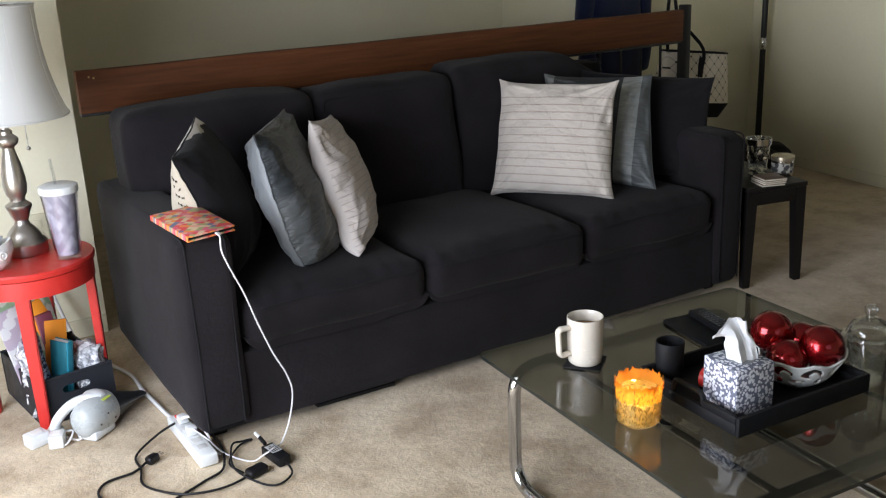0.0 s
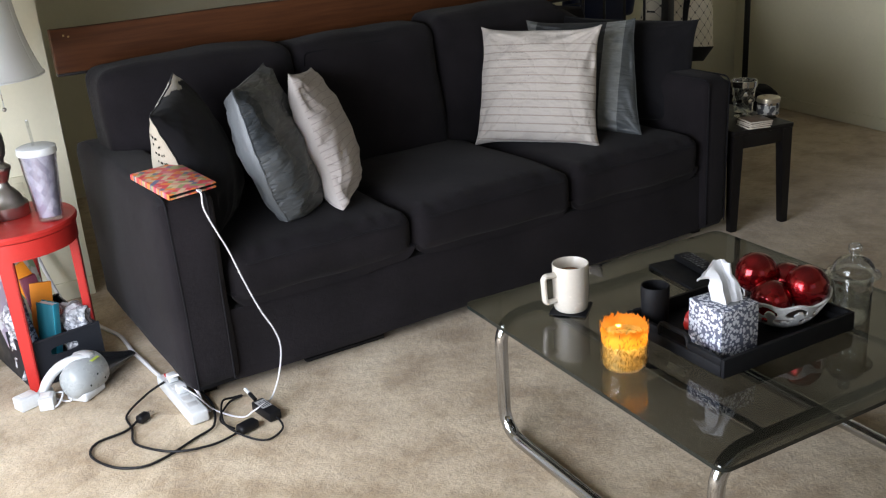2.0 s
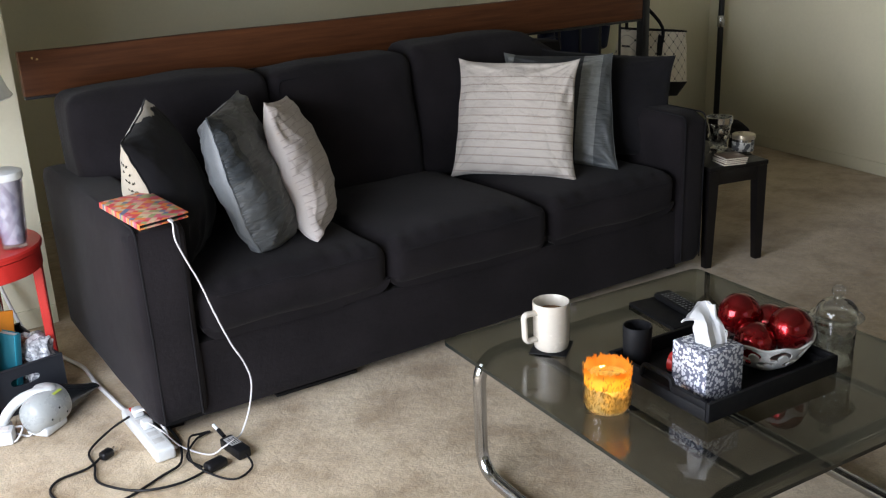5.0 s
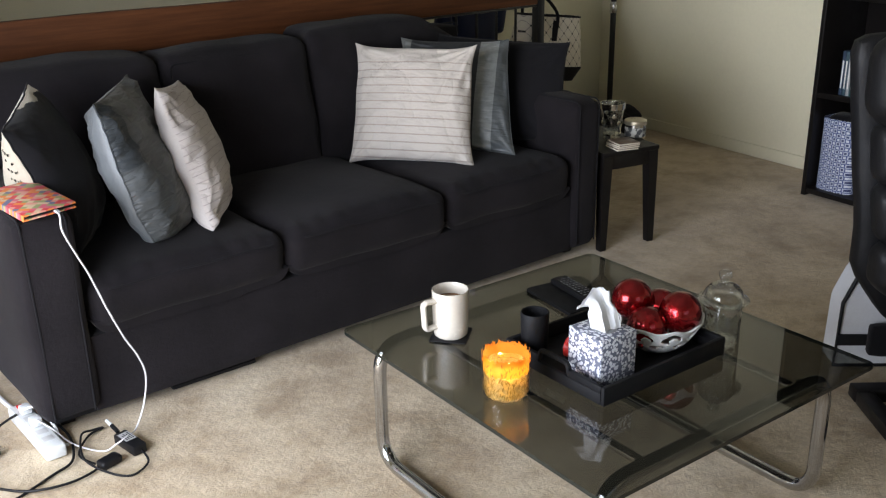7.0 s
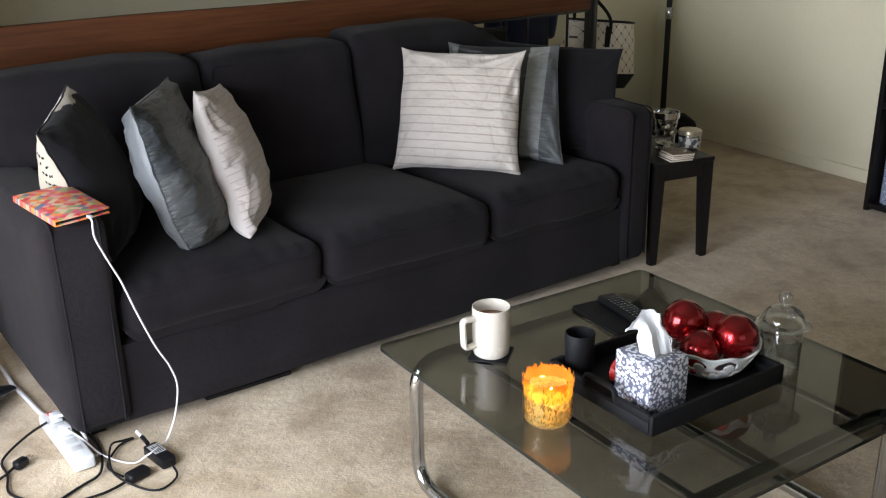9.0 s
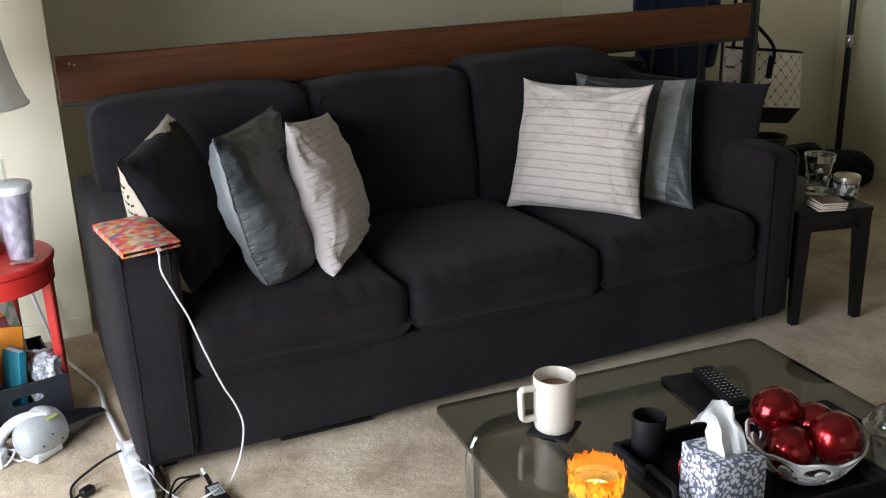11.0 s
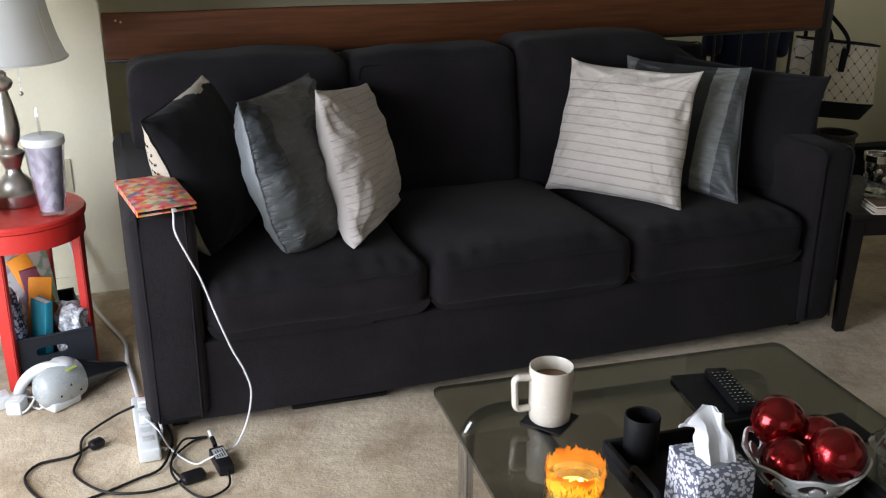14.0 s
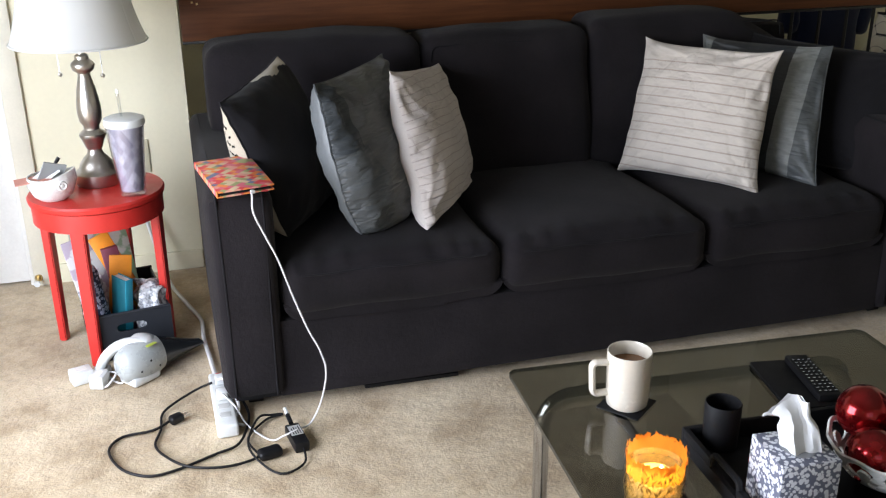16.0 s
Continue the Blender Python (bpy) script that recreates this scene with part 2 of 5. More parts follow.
M["leather"].mottle(7.0, 0.2, 160.0, 0.1).bump(M["leather"].noise(260.0, 3.0), 0.25, 0.002).bump(M["leather"].noise(12.0, 4.0), 0.2, 0.012)
M["white_vinyl"] = plain("white_vinyl", (0.66, 0.67, 0.70), 0.55)
M["brass"] = plain("brass", (0.55, 0.42, 0.2), 0.3, 1.0)
M["outlet"] = plain("ivory_plastic", (0.62, 0.58, 0.42), 0.4)
M["wax"] = Mat("candle_wax", (0.85, 0.62, 0.30), 0.5, Subsurface_Weight=0.7)
M["wax"].set("Subsurface Radius", (0.05, 0.025, 0.008))
M["wax"].mottle(12.0, 0.06, 80.0, 0.04)
# candlelight glowing through the wax is put in as emission
M["wax"].set("Emission Color", (1.0, 0.60, 0.20, 1))
M["wax"].set("Emission Strength", 1.5)
M["red_glass"] = Mat("red_mercury_glass", (0.36, 0.006, 0.010), 0.12, 0.85)
M["red_glass"].set("Coat Weight", 0.6)
M["red_glass"].base(M["red_glass"].ramp(M["red_glass"].noise(16.0, 5.0), [(0.35, (0.19, 0.003, 0.005)), (0.65, (0.38, 0.009, 0.013))]))
M["red_glass"].rough(M["red_glass"].ramp(M["red_glass"].noise(22.0, 4.0), [(0.3, 0.14), (0.7, 0.32)]))

m = Mat("flame", (1, 0.6, 0.2), 0.5)
m.set("Emission Color", (1.0, 0.55, 0.14, 1))
m.set("Emission Strength", 170.0)
M["flame"] = m

# amber leaf fretwork that lets the candle light through
m = Mat("amber_leaf", (0.78, 0.36, 0.04), 0.5)
tr = m.node("ShaderNodeBsdfTranslucent", Color=(1.0, 0.56, 0.10, 1))
mixer = m.nt.nodes.new("ShaderNodeMixShader")
mixer.inputs[0].default_value = 0.65
m.nt.links.new(m.p.outputs[0], mixer.inputs[1])
m.nt.links.new(tr.outputs[0], mixer.inputs[2])
m.nt.links.new(mixer.outputs[0], m.nt.nodes["Material Output"].inputs[0])
M["amber"] = m.mottle(20.0, 0.2, 150.0, 0.1)

m = Mat("gold_leaf", (0.62, 0.46, 0.16), 0.5)
tr = m.node("ShaderNodeBsdfTranslucent", Color=(1.0, 0.78, 0.34, 1))
mixer = m.nt.nodes.new("ShaderNodeMixShader")
m.nt.links.new(m.ramp(m.noise(85.0, 3.0), [(0.42, 0.35), (0.60, 0.85)]), mixer.inputs[0])
m.nt.links.new(m.p.outputs[0], mixer.inputs[1])
m.nt.links.new(tr.outputs[0], mixer.inputs[2])
m.nt.links.new(mixer.outputs[0], m.nt.nodes["Material Output"].inputs[0])
M["gold_leaf"] = m.mottle(40.0, 0.35, 150.0, 0.2)

# lamp shade cloth
m = Mat("shade_cloth", (0.80, 0.80, 0.78), 0.9)
tr = m.node("ShaderNodeBsdfTranslucent", Color=(0.8, 0.8, 0.77, 1))
mixer = m.nt.nodes.new("ShaderNodeMixShader")
mixer.inputs[0].default_value = 0.45
m.nt.links.new(m.p.outputs[0], mixer.inputs[1])
m.nt.links.new(tr.outputs[0], mixer.inputs[2])
m.nt.links.new(mixer.outputs[0], m.nt.nodes["Material Output"].inputs[0])
M["shade"] = m.bump(m.noise(500.0, 2.0), 0.2, 0.001)


def pane(name, tint, gloss=1.0, rough=0.01, power=4.0, lift=0.045):
    """Clear sheet: tinted see-through with a Fresnel-driven gloss."""
    m = bpy.data.materials.new(name)
    m.use_nodes = True
    nt = m.node_tree
    out = nt.nodes["Material Output"]
    nt.nodes.remove(nt.nodes["Principled BSDF"])
    t = nt.nodes.new("ShaderNodeBsdfTransparent")
    t.inputs[0].default_value = (*tint, 1)
    g = nt.nodes.new("ShaderNodeBsdfGlossy")
    g.inputs["Roughness"].default_value = rough
    g.inputs[0].default_value = (gloss, gloss, gloss, 1)
    lw = nt.nodes.new("ShaderNodeLayerWeight")
    lw.inputs[0].default_value = 0.5
    pw = nt.nodes.new("ShaderNodeMath")
    pw.operation = "POWER"
    pw.inputs[1].default_value = power
    nt.links.new(lw.outputs["Facing"], pw.inputs[0])
    f = nt.nodes.new("ShaderNodeMath")
    f.operation = "MULTIPLY_ADD"
    f.inputs[1].default_value, f.inputs[2].default_value = 0.9, lift
    nt.links.new(pw.outputs[0], f.inputs[0])
    mx = nt.nodes.new("ShaderNodeMixShader")
    nt.links.new(f.outputs[0], mx.inputs[0])
    nt.links.new(t.outputs[0], mx.inputs[1])
    nt.links.new(g.outputs[0], mx.inputs[2])
    nt.links.new(mx.outputs[0], out.inputs[0])
    return m


M["smoked"] = pane("smoked_glass", (0.455, 0.46, 0.435), 1.0, 0.01, 4.4, 0.04)
M["glass_edge"] = plain("glass_edge", (0.012, 0.016, 0.014), 0.12)
M["clear"] = pane("clear_glass", (0.90, 0.91, 0.91), 1.0, 0.01, 2.2, 0.08)
M["acrylic"] = pane("violet_acrylic", (0.90, 0.89, 0.93), 1.0, 0.04, 2.6, 0.06)
M["window_glass"] = pane("window_glass", (0.96, 0.97, 0.97))


def harlequin(name, stops, fa=46.0, fb=64.0, up=1):
    """Small diamonds in many colours."""
    m = Mat(name, (0.7, 0.3, 0.2), 0.5)
    sep = m.node("ShaderNodeSeparateXYZ")
    m.nt.links.new(m.coords(), sep.inputs[0])
    a = m.math("MULTIPLY", sep.outputs[0], fa)
    b = m.math("MULTIPLY", sep.outputs[up], fb)
    cb = m.node("ShaderNodeCombineXYZ")
    m.put(cb.inputs[0], m.math("FLOOR", m.math("ADD", a, b)))
    m.put(cb.inputs[1], m.math("FLOOR", m.math("SUBTRACT", a, b)))
    wn = m.nt.nodes.new("ShaderNodeTexWhiteNoise")
    m.nt.links.new(cb.outputs[0], wn.inputs["Vector"])
    col = m.ramp(wn.outputs["Value"], stops, "CONSTANT")
    return m.base(col)


def floral(name, ground, bloom, scale):
    """Small pale blossoms on a grey ground."""
    m = Mat(name, ground, 0.55)
    vo = m.node("ShaderNodeTexVoronoi", Scale=scale)
    m.nt.links.new(m.coords(), vo.inputs["Vector"])
    f = m.ramp(m.math("ADD", vo.outputs["Distance"], m.math("MULTIPLY", m.math("SUBTRACT", m.noise(scale * 2.2, 3.0), 0.5), 0.55)), [(0.47, 1.0), (0.54, 0.0)])
    return m.base(m.mix(f, ground, bloom))


M["harlequin"] = harlequin("harlequin_cover", [(0.0, (0.62, 0.06, 0.07)), (0.17, (0.72, 0.22, 0.05)), (0.33, (0.62, 0.47, 0.30)), (0.48, (0.60, 0.12, 0.18)), (0.62, (0.30, 0.33, 0.14)), (0.74, (0.66, 0.30, 0.24)), (0.91, (0.14, 0.16, 0.26))])
M["facets"] = harlequin("faceted_liner", [(0.0, (0.38, 0.38, 0.41)), (0.25, (0.56, 0.57, 0.59)), (0.55, (0.46, 0.46, 0.49)), (0.8, (0.66, 0.67, 0.68))], 62.0, 38.0, 2)
M["twig"] = plain("gold_foil", (0.42, 0.30, 0.09), 0.38, 0.9)
M["floral"] = floral("floral_card", (0.125, 0.135, 0.19), (0.70, 0.72, 0.77), 135.0)


def lattice(name, ground, line_color, step):
    m = Mat(name, ground, 0.6)
    sep = m.node("ShaderNodeSeparateXYZ")
    m.nt.links.new(m.coords(), sep.inputs[0])
    x = m.math("ADD", sep.outputs[0], sep.outputs[1])
    a = m.math("ADD", x, sep.outputs[2])
    b = m.math("SUBTRACT", x, sep.outputs[2])
    la = m.math("LESS_THAN", m.math("ABSOLUTE", m.math("SUBTRACT", m.math("FRACT", m.math("DIVIDE", m.math("ADD", a, 20.0), step)), 0.5)), 0.035)
    lb = m.math("LESS_THAN", m.math("ABSOLUTE", m.math("SUBTRACT", m.math("FRACT", m.math("DIVIDE", m.math("ADD", b, 20.0), step)), 0.5)), 0.035)
    f = m.math("MAXIMUM", la, lb)
    da = m.math("ABSOLUTE", m.math("SUBTRACT", m.math("FRACT", m.math("DIVIDE", m.math("ADD", a, 20.0), step)), 0.5))
    db = m.math("ABSOLUTE", m.math("SUBTRACT", m.math("FRACT", m.math("DIVIDE", m.math("ADD", b, 20.0), step)), 0.5))
    stud = m.math("LESS_THAN", m.math("ADD", m.math("POWER", da, 2.0), m.math("POWER", db, 2.0)), 0.014)
    m.base(m.mix(stud, m.mix(m.math("MULTIPLY", f, 0.55), ground, line_color), (0.02, 0.017, 0.015)))
    m.bump(m.math("MULTIPLY", f, -1.0), 0.8, 0.004)
    return m


M["quilted"] = lattice("quilted_canvas", (0.66, 0.60, 0.50), (0.10, 0.08, 0.07), 0.060)
M["damask"] = harlequin("blue_damask", [(0.0, (0.035, 0.05, 0.16)), (0.30, (0.55, 0.59, 0.68)), (0.55, (0.12, 0.16, 0.33)), (0.75, (0.62, 0.66, 0.74))], 60.0, 55.0, 2)
dm = M["damask"]
dms = dm.node("ShaderNodeSeparateXYZ")
dm.nt.links.new(dm.coords(), dms.inputs[0])
dma = dm.math("ABSOLUTE", dm.math("SUBTRACT", dm.math("FRACT", dm.math("MULTIPLY", dm.math("ADD", dm.math("ADD", dms.outputs[0], dms.outputs[1]), dm.math("ADD", dms.outputs[2], 9.0)), 27.0)), 0.5))
dmb = dm.math("ABSOLUTE", dm.math("SUBTRACT", dm.math("FRACT", dm.math("MULTIPLY", dm.math("ADD", dm.math("ADD", dms.outputs[0], dms.outputs[1]), dm.math("SUBTRACT", 9.0, dms.outputs[2])), 27.0)), 0.5))
dm.base(dm.ramp(dm.math("ADD", dma, dmb), [(0.0, (0.62, 0.66, 0.74)), (0.30, (0.06, 0.09, 0.25)), (0.52, (0.50, 0.55, 0.66)), (0.74, (0.03, 0.045, 0.14))], "CONSTANT"))
wv = Mat("dark_wicker", (0.05, 0.045, 0.035), 0.7)
wvf = wv.math("MAXIMUM", stripes(wv, 2, 0.018, 0.009), stripes(wv, 0, 0.024, 0.006))
wv.base(wv.mix(wvf, (0.014, 0.013, 0.011), (0.042, 0.039, 0.031))).bump(wvf, 0.8, 0.004)
M["wicker"] = wv


# ---- mesh helpers ----
def mesh_of(name, bm, material, smooth=True):
    me = bpy.data.meshes.new(name)
    bmesh.ops.recalc_face_normals(bm, faces=bm.faces)
    bm.to_mesh(me)
    bm.free()
    me.materials.append(material.m if isinstance(material, Mat) else material)
    if smooth:
        me.polygons.foreach_set("use_smooth", [True] * len(me.polygons))
        me.set_sharp_from_angle(angle=radians(38))
    return me


def part(name, bm, material, parent, label="", smooth=True):
    ob = new(name, mesh_of(name, bm, material, smooth))
    ob.parent = parent
    if label:
        ob["label"] = label
    return ob


def thing(name, m, label, category, group="", kind=""):
    ob = new(name)
    ob.empty_display_size = 0.05
    ob.matrix_world = m
    return tagged(ob, label, category, group, kind)


def single(name, bm, material, m, label, category, group="", kind="", smooth=True):
    ob = new(name, mesh_of(name, bm, material, smooth))
    ob.matrix_world = m
    return tagged(ob, label, category, group, kind)


def box(lo, hi, bevel=0.0, segs=2, m=None):
    bm = bmesh.new()
    size = [b - a for a, b in zip(lo, hi)]
    mid = [(a + b) / 2 for a, b in zip(lo, hi)]
    bmesh.ops.create_cube(bm, size=1.0, matrix=Matrix.Translation(mid) @ Matrix.Diagonal((*size, 1)))
    if bevel:
        bmesh.ops.bevel(bm, geom=bm.edges[:], offset=bevel, segments=segs, profile=0.5, affect="EDGES")
    if m is not None:
        bm.transform(m)
    return bm


def join(*bms):
    out = bmesh.new()
    for b in bms:
        me = bpy.data.meshes.new("tmp")
        b.to_mesh(me)
        out.from_mesh(me)
        bpy.data.meshes.remove(me)
        b.free()
    return out


def lathe(profile, seg=32, m=None, wave=None):
    """Turns (r, z) points round z."""
    bm = bmesh.new()
    rings = []
    for r, z in profile:
        if r < 1e-5:
            rings.append([bm.verts.new((0, 0, z))])
        else:
            ring = []
            for i in range(seg):
                a = 2 * math.pi * i / seg
                k, dz = wave(a, r, z) if wave else (1.0, 0.0)
                ring.append(bm.verts.new((r * k * math.cos(a), r * k * math.sin(a), z + dz)))
            rings.append(ring)
    for a, b in zip(rings, rings[1:]):
        for i in range(seg):
            j = (i + 1) % seg
            if len(a) == 1 and len(b) == 1:
                break
            if len(a) == 1:
                bm.faces.new((a[0], b[i], b[j]))
            elif len(b) == 1:
                bm.faces.new((a[i], b[0], a[j]))
            else:
                bm.faces.new((a[i], b[i], b[j], a[j]))
    if m is not None:
        bm.transform(m)
    return bm


def spline(pts, steps=8, closed=False):
    """A smooth line through the points."""
    pts = [Vector(p) for p in pts]
    n, out = len(pts), []
    for i in range(n if closed else n - 1):
        if closed:
            a, b, c_, d = (pts[(i + k) % n] for k in (-1, 0, 1, 2))
        else:
            a, b, c_, d = pts[max(i - 1, 0)], pts[i], pts[i + 1], pts[min(i + 2, n - 1)]
        for s in range(steps):
            t = s / steps
            out.append(0.5 * (2 * b + (c_ - a) * t + (2 * a - 5 * b + 4 * c_ - d) * t * t + (3 * b - a - 3 * c_ + d) * t**3))
    if not closed:
        out.append(pts[-1])
    return out


def tube(pts, r, seg=8, closed=False, radii=None):
    bm = bmesh.new()
    pts = [Vector(p) for p in pts]
    n, rings, side = len(pts), [], None
    for i, p in enumerate(pts):
        a = pts[(i - 1) % n] if closed or i else p
        b = pts[(i + 1) % n] if closed or i < n - 1 else p
        d = (b - a).normalized() if (b - a).length > 1e-9 else Vector((0, 0, 1))
        if side is None:
            side = d.orthogonal().normalized()
        side = (side - d * side.dot(d)).normalized()
        up = d.cross(side)
        rr = radii[i] if radii else r
        rings.append([bm.verts.new(p + rr * (math.cos(2 * math.pi * k / seg) * side + math.sin(2 * math.pi * k / seg) * up)) for k in range(seg)])
    for i in range(n if closed else n - 1):
        a, b = rings[i], rings[(i + 1) % n]
        for k in range(seg):
            bm.faces.new((a[k], a[(k + 1) % seg], b[(k + 1) % seg], b[k]))
    if not closed:
        bm.faces.new(rings[0][::-1])
        bm.faces.new(rings[-1])
    return bm


def bend(pts, radius, steps=6):
    """A polyline whose corners are rounded to the radius."""
    pts = [Vector(p) for p in pts]
    out = [pts[0]]
    for a, b, c_ in zip(pts, pts[1:], pts[2:]):
        u, v_ = (a - b).normalized(), (c_ - b).normalized()
        k = min(radius, (a - b).length / 2, (c_ - b).length / 2)
        for s in range(steps + 1):
            t = s / steps
            out.append((1 - t) ** 2 * (b + u * k) + 2 * t * (1 - t) * b + t * t * (b + v_ * k))
    return out + [pts[-1]]


def soft_box(lo, hi, r, n=10, crown=(0, 0, 0), lump=0.0, seed=0.0):
    """A padded block with rounded edges. crown: how far each pair of faces bulges."""
    bm = bmesh.new()
    bmesh.ops.create_cube(bm, size=2.0)
    bmesh.ops.subdivide_edges(bm, edges=bm.edges[:], cuts=n, use_grid_fill=True)
    half = Vector([(b - a) / 2 for a, b in zip(lo, hi)])
    mid = Vector([(b + a) / 2 for a, b in zip(lo, hi)])
    for v_ in bm.verts:
        u = v_.co.copy()
        q = Vector([math.copysign(abs(u[k]) ** 0.75, u[k]) * half[k] for k in range(3)])
        inner = Vector([max(-half[k] + r, min(half[k] - r, q[k])) for k in range(3)])
        d = q - inner
        if d.length > 1e-9:
            q = inner + d.normalized() * min(r, d.length if d.length < r else r)
        for k in range(3):
            o = [j for j in range(3) if j != k]
            q[k] += crown[k] * u[k] * (1 - u[o[0]] ** 2) * (1 - u[o[1]] ** 2)
        q += mid
        if lump:
            q += lump * noise.noise_vector(q * 5.0 + Vector((seed, seed, seed)))
        v_.co = q
    return bm


def pillow_point(c, u, v, pull, seed, soft=0.0):
    """Seam-plane point of a pillow with corner points c (tl, tr, br, bl), edges drawn in by pull."""
    a, b = u * (1 - pull * (1 - abs(v) ** 4.5)), v * (1 - pull * (1 - abs(u) ** 4.5))
    if v < 0 and soft:
        a, b = a * math.sqrt(1 - soft * v * v / 2), b * math.sqrt(1 - soft * u * u / 2)
    q = ((1 - a) * (1 + b) * c[0] + (1 + a) * (1 + b) * c[1] + (1 + a) * (1 - b) * c[2] + (1 - a) * (1 - b) * c[3]) / 4
    return q + Vector((0, 0, 0.007 * noise.noise(Vector((u * 2.6, v * 2.6, seed)))))


def ridge(x, y, z):
    """Sharp-crested folds, about -1 to 1."""
    return 1 - 4 * abs(noise.noise(Vector((x, y, z))))


def pillow_mesh(c, tf, tb, pull, slump, lump, seed, n=64, rim=None, slump_b=None, low=0.40, soft=0.0):
    """A stuffed cover between four corners: tf and tb are the depths in front of and behind the seam."""
    bm = bmesh.new()
    sheets = []
    for side in (1, -1):
        rows = []
        for j in range(n + 1):
            row = []
            for i in range(n + 1):
                u, v_ = math.sin(math.pi / 2 * (2 * i / n - 1)), math.sin(math.pi / 2 * (2 * j / n - 1))
                if side == -1 and (i in (0, n) or j in (0, n)):
                    row.append(sheets[0][j][i])
                    continue
                q = pillow_point(c, u, v_, pull, seed, soft)
                puff = (1 - u * u) ** 0.46 * (1 - v_ * v_) ** (0.50 if v_ > 0 else low) * (1 - (slump if side > 0 or slump_b is None else slump_b) * v_)
                mask = min(1.0, 7 * (1 - u * u)) * min(1.0, 7 * (1 - v_ * v_))
                w = 0.55 * noise.noise(Vector((q.x * 8, q.y * 8, seed + side * 3)))
                w += 0.40 * ridge(q.x * 5 + q.y * 3.5, q.y * 11 - q.x * 6, seed + side) * (0.35 + 0.65 * abs(u))
                for k, (cu, cv) in enumerate(((-1, 1), (1, 1), (1, -1), (-1, -1))):
                    du, dv = abs(u - cu), abs(v_ - cv)
                    r = math.hypot(du, dv)
                    w += 0.7 * math.exp(-(r / 0.75) ** 2) * min(1.0, 2.5 * r) * ridge(math.atan2(dv, du) * 3.0, r * 0.9, seed + 7 * k + side)
                w += (0.65 if side > 0 else 0.2) * math.exp(-((1 - abs(u)) / 0.24) ** 2) * ridge(q.y * 14, u * 1.5, seed + 11 + side)
                w += (0.5 if side > 0 else 0.2) * math.exp(-((1 - abs(v_)) / 0.22) ** 2) * ridge(q.x * 14, v_ * 1.5, seed + 17 + side)
                q.z += side * ((tf if side > 0 else tb) * puff + mask * lump * w)
                row.append(bm.verts.new(q))
            rows.append(row)
        sheets.append(rows)
        for j in range(n):
            for i in range(n):
                f_ = bm.faces.new((rows[j][i], rows[j][i + 1], rows[j + 1][i + 1], rows[j + 1][i]))
                um, vm = math.sin(math.pi / 2 * ((2 * i + 1) / n - 1)), math.sin(math.pi / 2 * ((2 * j + 1) / n - 1))
                f_.material_index = 1 if side == -1 or (rim and vm > rim(um)) else 0
    return bm


def frame_of(center, right, up):
    """A pose whose x follows right and whose y lies near up."""
    x = Vector(right).normalized()
    z = x.cross(Vector(up)).normalized()
    y = z.cross(x)
    m = Matrix((x, y, z)).transposed().to_4x4()
    m.translation = center
    return m


I4 = Matrix.Identity(4)
# ---- the room ----
def structure(name, bm, material, label, smooth=False):
    return single(name, bm, material, I4, label, "structure", kind="structure", smooth=smooth)


XL, XR, YS, YN, YB, ZC = -1.48, 3.98, -4.1, 1.10, 1.62, 2.45
bm = bmesh.new()
bmesh.ops.create_grid(bm, x_segments=60, y_segments=60, size=1.0)
for v_ in bm.verts:
    v_.co = Vector((XL - 0.2 + (v_.co.x + 1) / 2 * (XR - XL + 0.4), YS - 0.2 + (v_.co.y + 1) / 2 * (2.5 - YS + 0.4), 0))
floor = structure("floor", bm, M["carpet"], "beige cut-pile carpet with faint worn stains", True)
structure("ceiling", box((XL - 0.15, YS - 0.15, ZC), (XR + 0.15, 2.6, ZC + 0.1)), M["ceiling"], "plain white ceiling")
EAST = pose(4.03, YB, 0, 0, 0, -7.1)
structure("wall_east", box((0, YS - YB - 0.2, 0), (0.15, 0.2, ZC), 0, 2, EAST), M["wall"], "cream painted wall with light texture")
YH, XH = 2.45, 2.80
structure("wall_back", join(box((XH, YB, 0), (XR + 0.06, YH + 0.15, ZC)), box((0.045, YH, 0), (XH, YH + 0.15, ZC))), M["wall"], "cream painted wall behind the railing")
DX0, DX1 = -1.30, -0.535
structure("wall_north", join(box((DX1, YN, 0), (0.045, YH + 0.15, ZC)), box((XL, YN, 0), (DX0, YN + 0.15, ZC)), box((DX0, YN, 2.06), (DX1, YN + 0.15, ZC))), M["wall"], "cream painted wall with a door and an outlet")
WY0, WY1, WZ0, WZ1 = -2.12, -0.18, 0.06, 1.95
structure("wall_west", join(box((XL - 0.15, YS, 0), (XL, WY0, ZC)), box((XL - 0.15, WY1, 0), (XL, YN + 0.15, ZC)), box((XL - 0.15, WY0, 0), (XL, WY1, WZ0)), box((XL - 0.15, WY0, WZ1), (XL, WY1, ZC))), M["wall"], "cream painted wall with a wide window")
SX0, SX1 = -0.78, 0.78
structure("wall_south", join(box((XL, YS - 0.15, 0), (SX0, YS, ZC)), box((SX1, YS - 0.15, 0), (XR, YS, ZC)), box((SX0, YS - 0.15, 0), (SX1, YS, 0.9)), box((SX0, YS - 0.15, 2.1), (SX1, YS, ZC))), M["wall"], "cream painted wall with a window")

